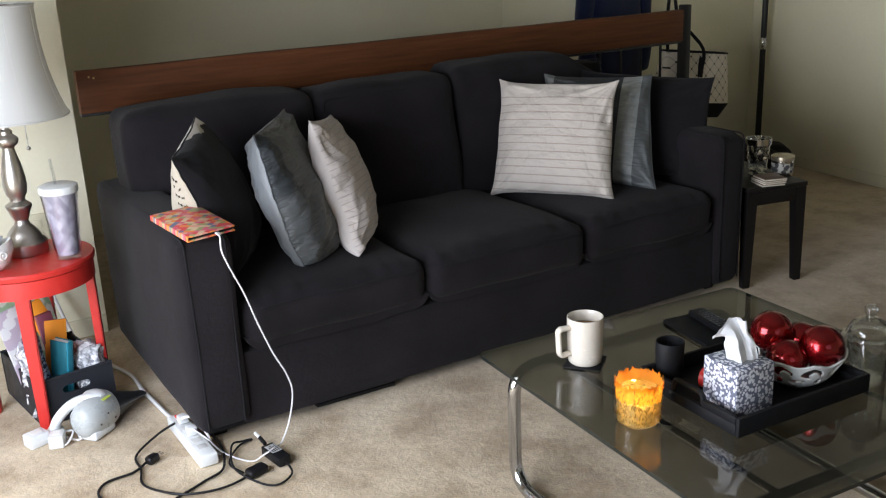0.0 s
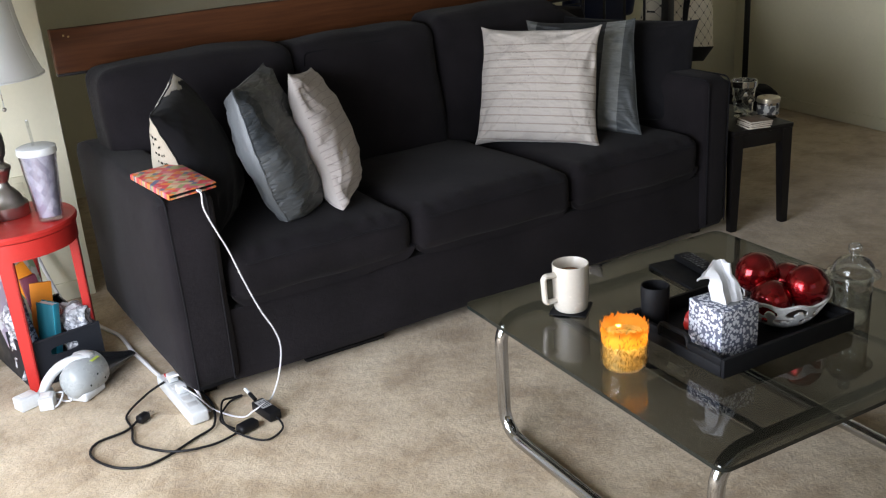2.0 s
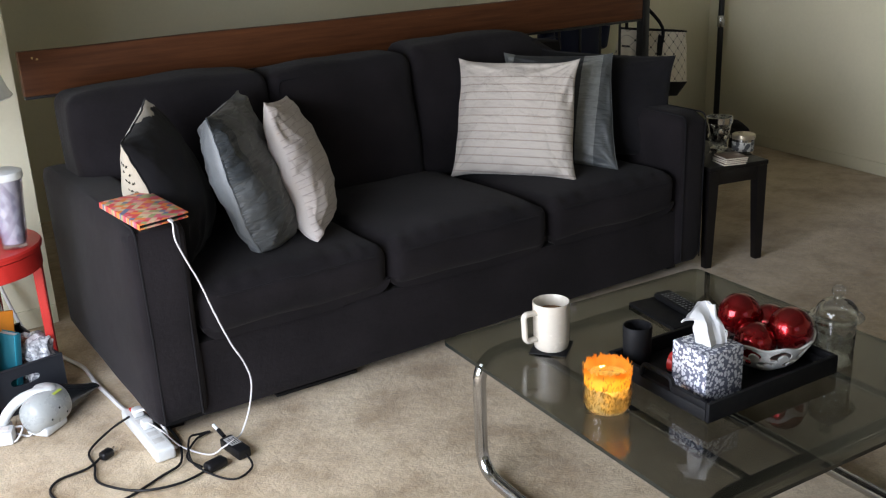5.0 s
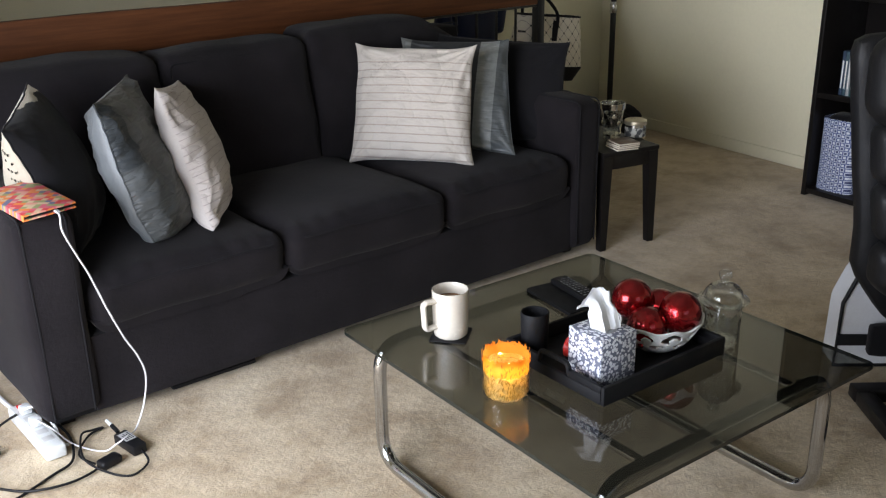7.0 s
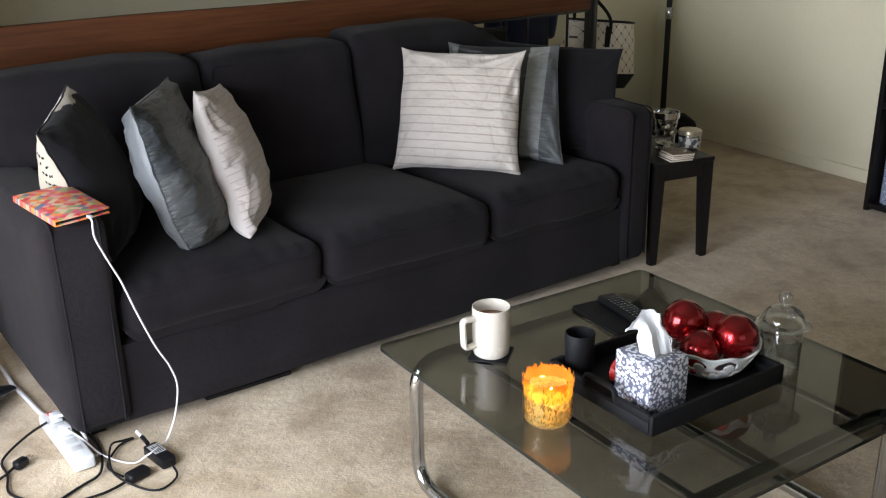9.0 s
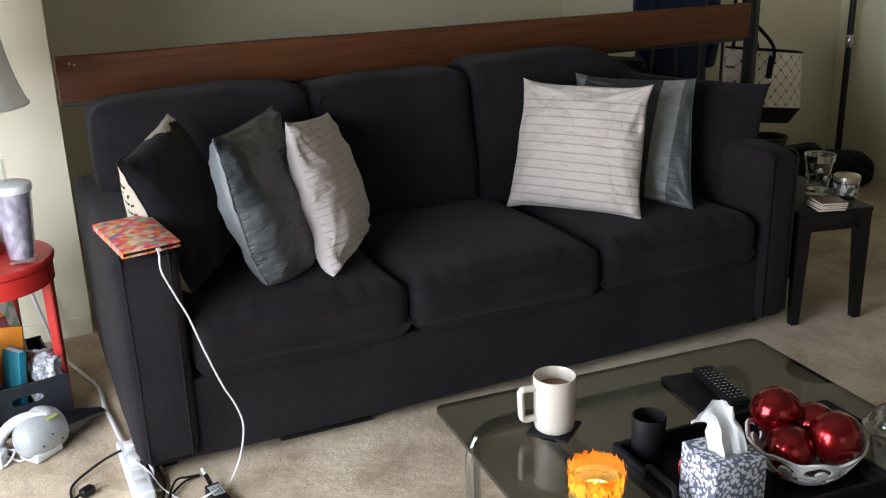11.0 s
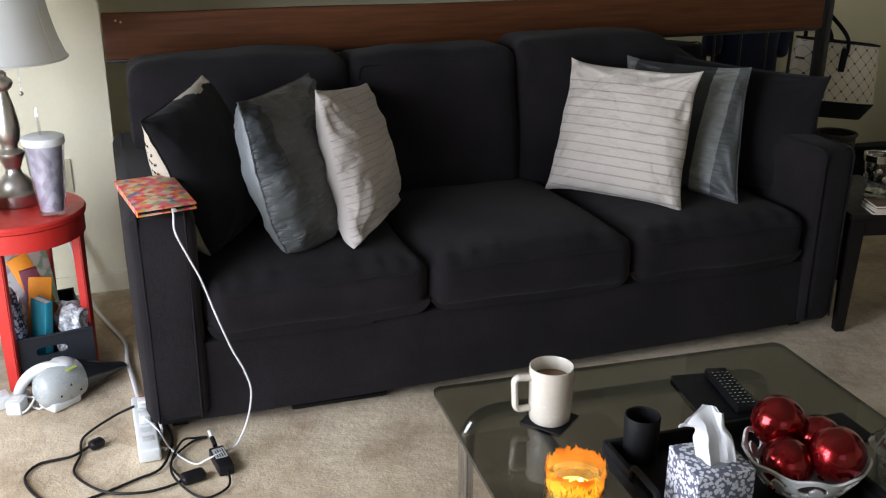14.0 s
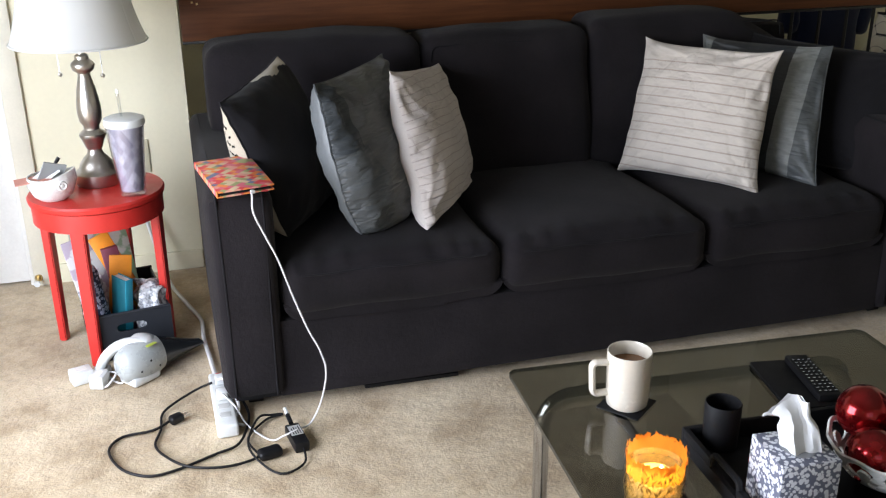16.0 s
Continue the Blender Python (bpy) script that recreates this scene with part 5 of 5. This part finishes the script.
part("leaf_band", leaf_b, M["twig"], cd, "cut metal twigs and leaves", False)
band = [(0.0478, z) for z in (0.056, 0.074, 0.092)]
part("leaf_sleeve", lathe(band, 72, None, lambda a, r, z: (1.0, (0.006 * noise.noise(Vector((3.2 * math.cos(a) * 2, 3.2 * math.sin(a) * 2, 4))) + 0.003 * math.sin(23 * a)) if z > 0.08 or z < 0.06 else 0.0)), M["amber"], cd, "amber inner sleeve with a ragged edge")
wx = part("candle", lathe([(0, 0.005), (0.034, 0.005), (0.036, 0.008), (0.036, 0.046), (0.033, 0.049), (0.024, 0.046), (0, 0.044)], 28), M["wax"], cd)
for dx, dy in ((-0.012, -0.006), (0.013, 0.004)):
    part("flame", lathe([(0, 0.0), (0.0028, 0.002), (0.0032, 0.005), (0.002, 0.009), (0, 0.013)], 12, Matrix.Translation((dx, dy, 0.049))), M["flame"], wx)

candle_light = bpy.data.lights.new("candle_light", "POINT")
candle_light.energy, candle_light.color, candle_light.shadow_soft_size = 0.13, (1.0, 0.62, 0.22), 0.006
lamp_ob = new("candle_light", candle_light)
lamp_ob.matrix_world = Matrix.Translation((0.692, -1.062, Z0 + 0.074))

# ---- tray and its things ----
TA = -3.0
tray_m = pose(0.998, -1.097, Z0, 0, 0, TA)
ty = thing("serving_tray", tray_m, "black wooden serving tray with handle cut-outs", "tray")
tw, td, th = 0.193, 0.153, 0.042
part("base", box((-tw + 0.0105, -td + 0.0105, 0.0015), (tw - 0.0105, td - 0.0105, 0.008), 0.001), M["matt_black"], ty)
for y in (-td, td - 0.01):
    part("side", box((-tw, y, 0.0), (tw, y + 0.01, th), 0.002), M["matt_black"], ty)
for x in (-tw, tw - 0.01):
    part("end_panel", join(box((x, -td + 0.0105, 0.0), (x + 0.01, td - 0.0105, 0.025), 0.001), box((x, -td + 0.0105, 0.025), (x + 0.01, -0.045, th), 0.001), box((x, 0.045, 0.025), (x + 0.01, td - 0.0105, th), 0.001), tube(bend([(x + 0.005, -0.046, 0.030), (x + 0.005, -0.042, 0.054), (x + 0.005, 0.042, 0.054), (x + 0.005, 0.046, 0.030)], 0.02, 5), 0.006, 8)), M["matt_black"], ty)

TI = Z0 + 0.0088
cup = thing("cup", pose(0.876, -0.962, TI) @ Matrix.Diagonal((1, 1, 1.06, 1)), "matt black cylindrical cup on the tray", "cup")
part("body", lathe([(0, 0), (0.029, 0), (0.031, 0.003), (0.0325, 0.082), (0.031, 0.084), (0.029, 0.082), (0.028, 0.008), (0, 0.006)], 32), M["matt_black"], cup)
tb = thing("tissue_box", pose(0.890, -1.150, TI, 0, 0, -5), "cube tissue box with white blossoms on grey card", "tissue box")
bx, bh = 0.0505, 0.110
part("carton", box((-bx, -bx, 0), (bx, bx, bh), 0.0015), M["floral"], tb)
part("opening", lathe([(0, bh + 0.0003), (0.026, bh + 0.0003), (0.027, bh + 0.0012), (0, bh + 0.0012)], 24, Matrix.Diagonal((1.0, 1.25, 1, 1))), plain("opening_film", (0.25, 0.26, 0.28), 0.3), tb)
def glide(t, stops):
    for (ta, a), (tb_, b) in zip(stops, stops[1:]):
        if t <= tb_:
            u = (t - ta) / (tb_ - ta)
            return a + (b - a) * u * u * (3 - 2 * u)
    return stops[-1][1]


# one sheet pulled up through the slot, pinched to a waist, its top edge flopping over
bm = bmesh.new()
rows = []
NT = 28
for j in range(13):
    t = j / 12
    mid_ = glide(t, [(0, 0.006), (0.5, -0.002), (0.75, -0.010), (1.0, -0.024)])
    half = glide(t, [(0, 0.033), (0.35, 0.033), (0.74, 0.023), (1.0, 0.034)])
    row = []
    for i in range(NT):
        a = 2 * math.pi * i / NT
        ca, sa = math.cos(a), math.sin(a)
        fold = 1.0 + 0.45 * math.sin(3 * a + 0.8 + 1.2 * t) + 0.30 * math.sin(7 * a + 2.0 - 2.0 * t)
        p_ = mid_ + half * ca
        q_ = (0.005 + 0.013 * (1 - t) ** 0.7) * sa * fold + 0.007 * t * math.sin(4 * ca + 0.6)
        rise = 0.088 + t ** 3 * (0.010 * ca - 0.030 * max(0.0, -ca) ** 1.3 - 0.022 * max(0.0, ca - 0.45))
        x, y = 0.85 * p_ + 0.5 * q_, -0.5 * p_ + 0.85 * q_
        row.append(bm.verts.new((x, y, bh - 0.002 + rise * t + 0.003 * t * math.sin(9 * a))))
    rows.append(row)
for ra, rb in zip(rows, rows[1:]):
    for i in range(NT):
        k = (i + 1) % NT
        bm.faces.new((ra[i], ra[k], rb[k], rb[i]))
part("tissue", bm, M["tissue"], tb, "crumpled white tissue sheet")

BW = (1.090, -1.137)
bw = thing("fruit_bowl", pose(BW[0], BW[1], TI), "white ceramic bowl with pierced oval fretwork", "bowl")
def bowl_wall(na=252, nz=26):
    """A flared wall pierced by two rows of curled openings, with a scalloped rim."""
    bm = bmesh.new()
    def radius(z):
        return 0.062 + 0.042 * max(0.0, (z - 0.012) / 0.06) ** 0.75
    grid = []
    for j in range(nz + 1):
        ring = []
        for i in range(na):
            a = 2 * math.pi * i / na
            z = 0.016 + (0.058 + 0.0035 * math.cos(9 * a)) * j / nz
            ring.append(bm.verts.new((radius(z) * math.cos(a), radius(z) * math.sin(a), z)))
        grid.append(ring)
    def hole(a, z):
        for count, shift, zc, ra, rz in ((9, 0.0, 0.0520, 0.0245, 0.0150), (9, 0.5, 0.0285, 0.0175, 0.0095)):
            step = 2 * math.pi / count
            d = ((a / step - shift + 0.5) % 1.0 - 0.5) * step * radius(zc)
            inside = (d / ra) ** 2 + ((z - zc) / rz) ** 2 < 1
            curl = ((d - 0.30 * ra) / (0.46 * ra)) ** 2 + ((z - zc + 0.50 * rz) / (0.60 * rz)) ** 2 < 1
            if inside and not curl:
                return True
        return False
    for j in range(nz):
        for i in range(na):
            if not hole(2 * math.pi * (i + 0.5) / na, 0.016 + 0.058 * (j + 0.5) / nz):
                k = (i + 1) % na
                bm.faces.new((grid[j][i], grid[j][k], grid[j + 1][k], grid[j + 1][i]))
    bmesh.ops.recalc_face_normals(bm, faces=bm.faces[:])
    bmesh.ops.solidify(bm, geom=bm.faces[:], thickness=0.0042)
    return bm


part("fretwork_wall", bowl_wall(), M["white_ceramic"], bw, "pierced ceramic wall with a scalloped rim")
part("base", lathe([(0, 0), (0.045, 0), (0.060, 0.010), (0.0665, 0.0155), (0.063, 0.018), (0.05, 0.012), (0, 0.006)], 36), M["white_ceramic"], bw)
for i, (x, y, z) in enumerate(((1.082, -1.072, 0.461), (1.118, -1.180, 0.452), (1.048, -1.144, 0.427), (1.138, -1.110, 0.436))):
    ball = thing("glass_ball", pose(x, y, z, 20 * i, 15 * i, 40 * i), "red mercury glass ball in the white bowl", "ornament", "red balls in the bowl")
    bm = bmesh.new()
    bmesh.ops.create_uvsphere(bm, u_segments=40, v_segments=24, radius=(0.047, 0.0475, 0.045, 0.043)[i])
    part("sphere", bm, M["red_glass"], ball)
    part("neck", lathe([(0, -0.052), (0.006, -0.052), (0.008, -0.044), (0, -0.043)], 12), M["red_glass"], ball)

rib = thing("red_mug", pose(0.900, -1.040, TI), "small glossy red cup lying on the tray", "cup")
part("body", lathe([(0.018, 0), (0.022, 0.0), (0.022, 0.045), (0.019, 0.045), (0.018, 0)], 24, pose(0, 0, 0.022, 90, 0, 20)), M["red_paint"], rib)
part("handle", tube([(0.02 * math.cos(a), -0.02 + 0.0 * a, 0.045 + 0.012 * math.sin(a)) for a in [2 * math.pi * i / 14 for i in range(14)]], 0.004, 6, True), M["red_paint"], rib)

jr = thing("glass_jar", pose(1.226, -1.217, Z0) @ Matrix.Diagonal((1, 1, 0.95, 1)), "clear glass apothecary jar with a domed lid", "jar")
part("body", lathe([(0, 0.0), (0.040, 0.0), (0.043, 0.004), (0.043, 0.105), (0.041, 0.112), (0.039, 0.112), (0.041, 0.10), (0.0405, 0.008), (0, 0.006)], 36), M["clear"], jr)
lid = part("lid", lathe([(0.040, 0.1125), (0.057, 0.1125), (0.0585, 0.115), (0.056, 0.118), (0.049, 0.120), (0.0455, 0.126), (0.041, 0.138), (0.032, 0.149), (0.020, 0.1555), (0.009, 0.158), (0.009, 0.155), (0.019, 0.1525), (0.030, 0.146), (0.0385, 0.136), (0.043, 0.124), (0.043, 0.1165), (0.040, 0.1125)], 36), M["clear"], jr)
part("knob", lathe([(0, 0.1585), (0.0085, 0.159), (0.0075, 0.163), (0.0125, 0.168), (0.0150, 0.175), (0.0140, 0.183), (0.008, 0.189), (0, 0.191)], 20), M["clear"], lid)

single("coaster", box((-0.035, -0.05, 0), (0.035, 0.05, 0.006), 0.001), M["matt_black"], pose(1.311, -0.994, Z0, 0, 0, -3), "black slab coaster on the glass table", "coaster")
bk2 = thing("notebook", pose(1.143, -0.805, Z0, 0, 0, -10), "thin black notebook on the glass table", "book")
part("cover", box((-0.055, -0.095, 0), (0.055, 0.095, 0.002), 0.001), M["matt_black"], bk2)
part("pages", box((-0.053, -0.093, 0.0021), (0.053, 0.093, 0.0062), 0.001), M["matt_black"], bk2)
part("cover", box((-0.055, -0.095, 0.0063), (0.055, 0.095, 0.0085), 0.001), M["matt_black"], bk2)
rm = thing("remote_control", pose(1.179, -0.812, Z0 + 0.0092, 0, 0, -12), "black television remote control with rows of grey buttons", "remote control")
part("body", box((-0.024, -0.085, 0), (0.024, 0.085, 0.017), 0.005), M["black_plastic"], rm)
bmat = plain("button_print", (0.62, 0.62, 0.62), 0.5)
for j in range(11):
    for i in range(4):
        key = part("button", box((-0.0195 + i * 0.0105, -0.0725 + j * 0.0128, 0.0172), (-0.0120 + i * 0.0105, -0.0657 + j * 0.0128, 0.0184)), M["black_plastic"], rm)
        part("legend", box((-0.0180 + i * 0.0105, -0.0702 + j * 0.0128, 0.0185), (-0.0145 + i * 0.0105 + 0.002 * ((i + j) % 2), -0.0685 + j * 0.0128, 0.0188)), bmat, key)

# ---- end table by the far arm ----
EA = -12.0
ezt = 0.400
et = thing("end_table", pose(2.365, 0.165, 0, 0, 0, EA), "small black-brown wooden end table with tapered legs", "table")
ew, ed = 0.135, 0.22
part("tabletop", box((-ew, -ed, ezt - 0.018), (ew, ed, ezt), 0.003), M["black_wood"], et)
for lo, hi in (((-ew + 0.036, -ed + 0.006, ezt - 0.072), (ew - 0.036, -ed + 0.022, ezt - 0.0185)), ((-ew + 0.036, ed - 0.022, ezt - 0.072), (ew - 0.036, ed - 0.006, ezt - 0.0185)), ((-ew + 0.006, -ed + 0.036, ezt - 0.072), (-ew + 0.022, ed - 0.036, ezt - 0.0185)), ((ew - 0.022, -ed + 0.036, ezt - 0.072), (ew - 0.006, ed - 0.036, ezt - 0.0185))):
    part("apron", box(lo, hi, 0.002), M["black_wood"], et)
for sx in (-1, 1):
    for sy in (-1, 1):
        bm = bmesh.new()
        bmesh.ops.create_cube(bm, size=1.0)
        for v_ in bm.verts:
            topv = v_.co.z > 0
            s_ = 0.046 if topv else 0.030
            ox, oy = sx * (ew - 0.002), sy * (ed - 0.002)
            v_.co = Vector((ox - sx * (0.5 - sx * v_.co.x) * s_, oy - sy * (0.5 - sy * v_.co.y) * s_, (ezt - 0.0185) if topv else 0.0))
        bmesh.ops.bevel(bm, geom=bm.edges[:], offset=0.002, segments=2, affect="EDGES")
        part("leg", bm, M["black_wood"], et)

hu = thing("candle_glass", pose(2.400, 0.125, ezt + 0.001) @ Matrix.Diagonal((1.05, 1.05, 1.2, 1)), "patterned mercury glass candle vase with a silver rim", "candle holder")
def flute(a, r, z):
    return 1.0 + 0.03 * math.sin(8 * a + 60 * z), 0.0


part("vase", lathe([(0, 0), (0.034, 0), (0.036, 0.006), (0.034, 0.03), (0.040, 0.08), (0.047, 0.118), (0.045, 0.118), (0.038, 0.08), (0.032, 0.03), (0, 0.01)], 40, None, flute), M["clear"], hu)
part("rim", lathe([(0.0475, 0.100), (0.0490, 0.119), (0.0455, 0.119), (0.0445, 0.102), (0.0475, 0.100)], 40), M["silver_foil"], hu)
part("foot", lathe([(0, 0.011), (0.032, 0.011), (0.031, 0.016), (0, 0.016)], 32), M["silver_foil"], hu)
for k in range(14):
    a = 2 * math.pi * k / 14
    part("facet", lathe([(0, -0.010), (0.008, -0.004), (0.009, 0.004), (0, 0.012)], 6, pose(0.0395 * math.cos(a), 0.0395 * math.sin(a), 0.055 + 0.022 * (k % 2), 0, 90, 180 * a / math.pi) @ Matrix.Diagonal((1, 1, 0.25, 1))), M["silver_foil"], hu)
tn = thing("candle_tin", pose(2.455, 0.050, ezt + 0.001) @ Matrix.Scale(1.15, 4), "silver jar candle with a metal lid and pale label", "candle")
part("jar", lathe([(0, 0), (0.034, 0), (0.036, 0.004), (0.036, 0.052), (0, 0.052)], 32), M["silver_foil"], tn)
part("lid", lathe([(0, 0.0525), (0.0385, 0.0525), (0.0390, 0.057), (0.0385, 0.066), (0.034, 0.069), (0, 0.069)], 32), plain("pale_metal_lid", (0.62, 0.55, 0.42), 0.3, 0.9), tn)
part("label", lathe([(0.0362, 0.012), (0.0366, 0.012), (0.0366, 0.044), (0.0362, 0.044)], 32), floral("label_print", (0.45, 0.44, 0.40), (0.06, 0.06, 0.06), 60.0), tn)
for k in range(4):
    cst = thing("coaster", pose(2.305 + 0.003 * (k % 2), -0.01 - 0.002 * k, ezt + 0.001 + 0.0075 * k, 0, 0, -20 + 3 * (k % 3)), "square brown coaster with pale edge in a stack", "coaster", "stack of coasters")
    part("slab", box((-0.046, -0.046, 0), (0.046, 0.046, 0.005), 0.001), plain("coaster_edge", (0.62, 0.56, 0.46), 0.6) if k == 0 else bpy.data.materials["coaster_edge"], cst)
    part("face", box((-0.045, -0.045, 0.0052), (0.045, 0.045, 0.0070), 0.0005), plain("coaster_face", (0.10, 0.06, 0.04), 0.4) if k == 0 else bpy.data.materials["coaster_face"], cst)

# ---- bookcase against the east wall ----
BM = pose(3.45, -0.135, 0, 0, 0, -7.1) @ pose(-3.45, 0.135, 0)
bc = thing("bookcase", BM @ pose(3.45, -0.135, 0), "tall black-brown open bookcase against the cream wall", "bookcase")
BWD, BDP, BHT = 0.80, 0.30, 1.80
part("side_panel", box((0, -0.022, 0), (BDP, 0, BHT), 0.002), M["black_wood"], bc)
part("side_panel", box((0, -BWD, 0), (BDP, -BWD + 0.022, BHT), 0.002), M["black_wood"], bc)
part("back_panel", box((BDP - 0.008, -BWD + 0.0225, 0), (BDP, -0.0225, BHT), 0.001), M["black_wood"], bc)
for z in (0.012, 0.455, 0.885, 1.32, 1.775):
    part("shelf", box((0.003, -BWD + 0.0225, z), (BDP - 0.0085, -0.0225, z + 0.024), 0.002), M["black_wood"], bc)
gb = thing("gift_bag", BM @ pose(3.55, -0.258, 0.0372, 0, 0, 2), "blue and white damask paper shopping bag on the bottom shelf", "bag")
part("body", bag_body(0.0, 0.33, 0.13, 0.13, 0.18, 0.18, 6), M["damask"], gb)
part("tissue", soft_box((-0.05, -0.09, 0.20), (0.05, 0.06, 0.36), 0.03, 6, (0, 0, 0), 0.03, 3.0), M["black_cloth"], gb)
sw = single("paper_bag", soft_box((-0.05, -0.06, 0.0), (0.05, 0.06, 0.29), 0.02, 6, (0, 0, 0), 0.012, 6.0), M["white_vinyl"], BM @ pose(3.54, -0.43, 0.0372), "folded white paper bag on the bottom shelf", "bag")
for i, (yy, hh, col) in enumerate(((-0.30, 0.19, (0.03, 0.05, 0.09)), (-0.317, 0.19, (0.05, 0.09, 0.12)), (-0.334, 0.19, (0.35, 0.36, 0.38)), (-0.351, 0.19, (0.04, 0.10, 0.11)), (-0.368, 0.19, (0.55, 0.16, 0.03)), (-0.386, 0.19, (0.42, 0.20, 0.06)), (-0.404, 0.19, (0.2, 0.02, 0.02)), (-0.421, 0.19, (0.03, 0.03, 0.05)))):
    dv = thing("video_case", BM @ pose(3.475, yy + 0.045, 0.4795), "plastic video case standing on the shelf", "video case", "row of video cases")
    part("case", box((0, -0.0075, 0), (0.135, 0.0075, hh), 0.001), plain("case_%s" % "abcdefgh"[i], col, 0.3), dv)
    part("spine_bar", box((-0.0012, -0.003, 0.03), (-0.0002, 0.003, 0.15)), M["paper"], dv)
for i in range(5):
    bo = thing("book", BM @ pose(3.48, -0.16 - 0.034 * i, 0.9095), "paperback book standing on the upper shelf", "book", "row of books")
    part("block", box((0, -0.015, 0), (0.14, 0.015, 0.20 + 0.01 * (i % 3)), 0.001), plain("book_%s" % "abcde"[i], ((0.35, 0.08, 0.05), (0.5, 0.4, 0.2), (0.3, 0.12, 0.08), (0.1, 0.2, 0.1), (0.5, 0.3, 0.2))[i], 0.5), bo)
    part("spine_bar", box((-0.0012, -0.006, 0.05), (-0.0002, 0.006, 0.16)), M["paper"], bo)

# ---- leather recliner and the bag behind it ----
ch = thing("recliner", pose(1.866, -1.605, 0, 0, 0, -40), "black leather recliner chair on a black wooden base", "armchair")
def taper(bm):
    for v_ in bm.verts:
        z = v_.co.z
        v_.co.x *= 1.0 if z > 0.95 else 0.80 + 0.20 * (z - 0.5) / 0.45 if z > 0.5 else 0.76 + 0.04 * (z - 0.35) / 0.15 if z > 0.35 else max(0.45, 0.76 - 2.1 * (0.35 - z))
    return bm


part("back_shell", taper(soft_box((-0.33, 0.31, 0.20), (0.33, 0.38, 0.98), 0.03, 14, (0, 0.02, 0.02), 0.010, 2.0)), M["leather"], ch)
for k in range(3):
    part("back_pad", taper(soft_box((-0.315, 0.20, 0.30 + 0.16 * k), (0.315, 0.308, 0.458 + 0.16 * k), 0.045, 12, (0, 0.03, 0.01), 0.012, 2.0 + k)), M["leather"], ch)
part("head_pad", soft_box((-0.32, 0.15, 0.785), (0.32, 0.305, 1.00), 0.07, 12, (0, 0.03, 0.01), 0.016, 6.0), M["leather"], ch)
part("seat", soft_box((-0.24, -0.36, 0.30), (0.26, 0.195, 0.46), 0.06, 10, (0, 0.01, 0.03), 0.01, 4.0), M["leather"], ch)
part("column", lathe([(0, 0.05), (0.05, 0.05), (0.05, 0.30), (0, 0.30)], 16), M["black_metal"], ch)
for lo, hi in (((-0.25, 0.215, 0), (0.30, 0.265, 0.04)), ((-0.25, -0.36, 0), (0.30, -0.31, 0.04)), ((-0.25, -0.3095, 0.001), (-0.20, 0.2145, 0.039)), ((0.25, -0.3095, 0.001), (0.30, 0.2145, 0.039))):
    part("base_bar", box(lo, hi, 0.006), M["black_wood"], ch)
part("base_bar", box((-0.199, -0.03, 0.004), (0.249, 0.03, 0.049), 0.006), M["black_wood"], ch)

wb = thing("shopping_bag", pose(2.135, -1.20, 0.0, 0, 0, -42), "white shopping bag with black piping and a black strap", "bag")
bm = bmesh.new()
outl = [(-0.17, 0.0), (0.17, 0.0), (0.17, 0.26), (0.12, 0.34), (0.03, 0.40), (-0.06, 0.36), (-0.13, 0.29), (-0.165, 0.20)]
ringa = [bm.verts.new((x, -0.05, z)) for x, z in outl]
ringb = [bm.verts.new((x, 0.05, z)) for x, z in outl]
bm.faces.new(ringa)
bm.faces.new(ringb[::-1])
for i in range(len(outl)):
    j = (i + 1) % len(outl)
    bm.faces.new((ringa[i], ringb[i], ringb[j], ringa[j]))
bmesh.ops.bevel(bm, geom=bm.edges[:], offset=0.006, segments=2, affect="EDGES")
part("body", bm, M["white_vinyl"], wb)
part("piping", tube([(x, -0.052, z + 0.004) for x, z in outl], 0.006, 6, True), M["matt_black"], wb)
part("strap", box((-0.17, -0.058, 0.07), (0.17, -0.0505, 0.105), 0.001), M["matt_black"], wb)
part("pocket", soft_box((-0.09, -0.10, 0.05), (0.16, -0.0585, 0.15), 0.015, 5), M["black_cloth"], wb)
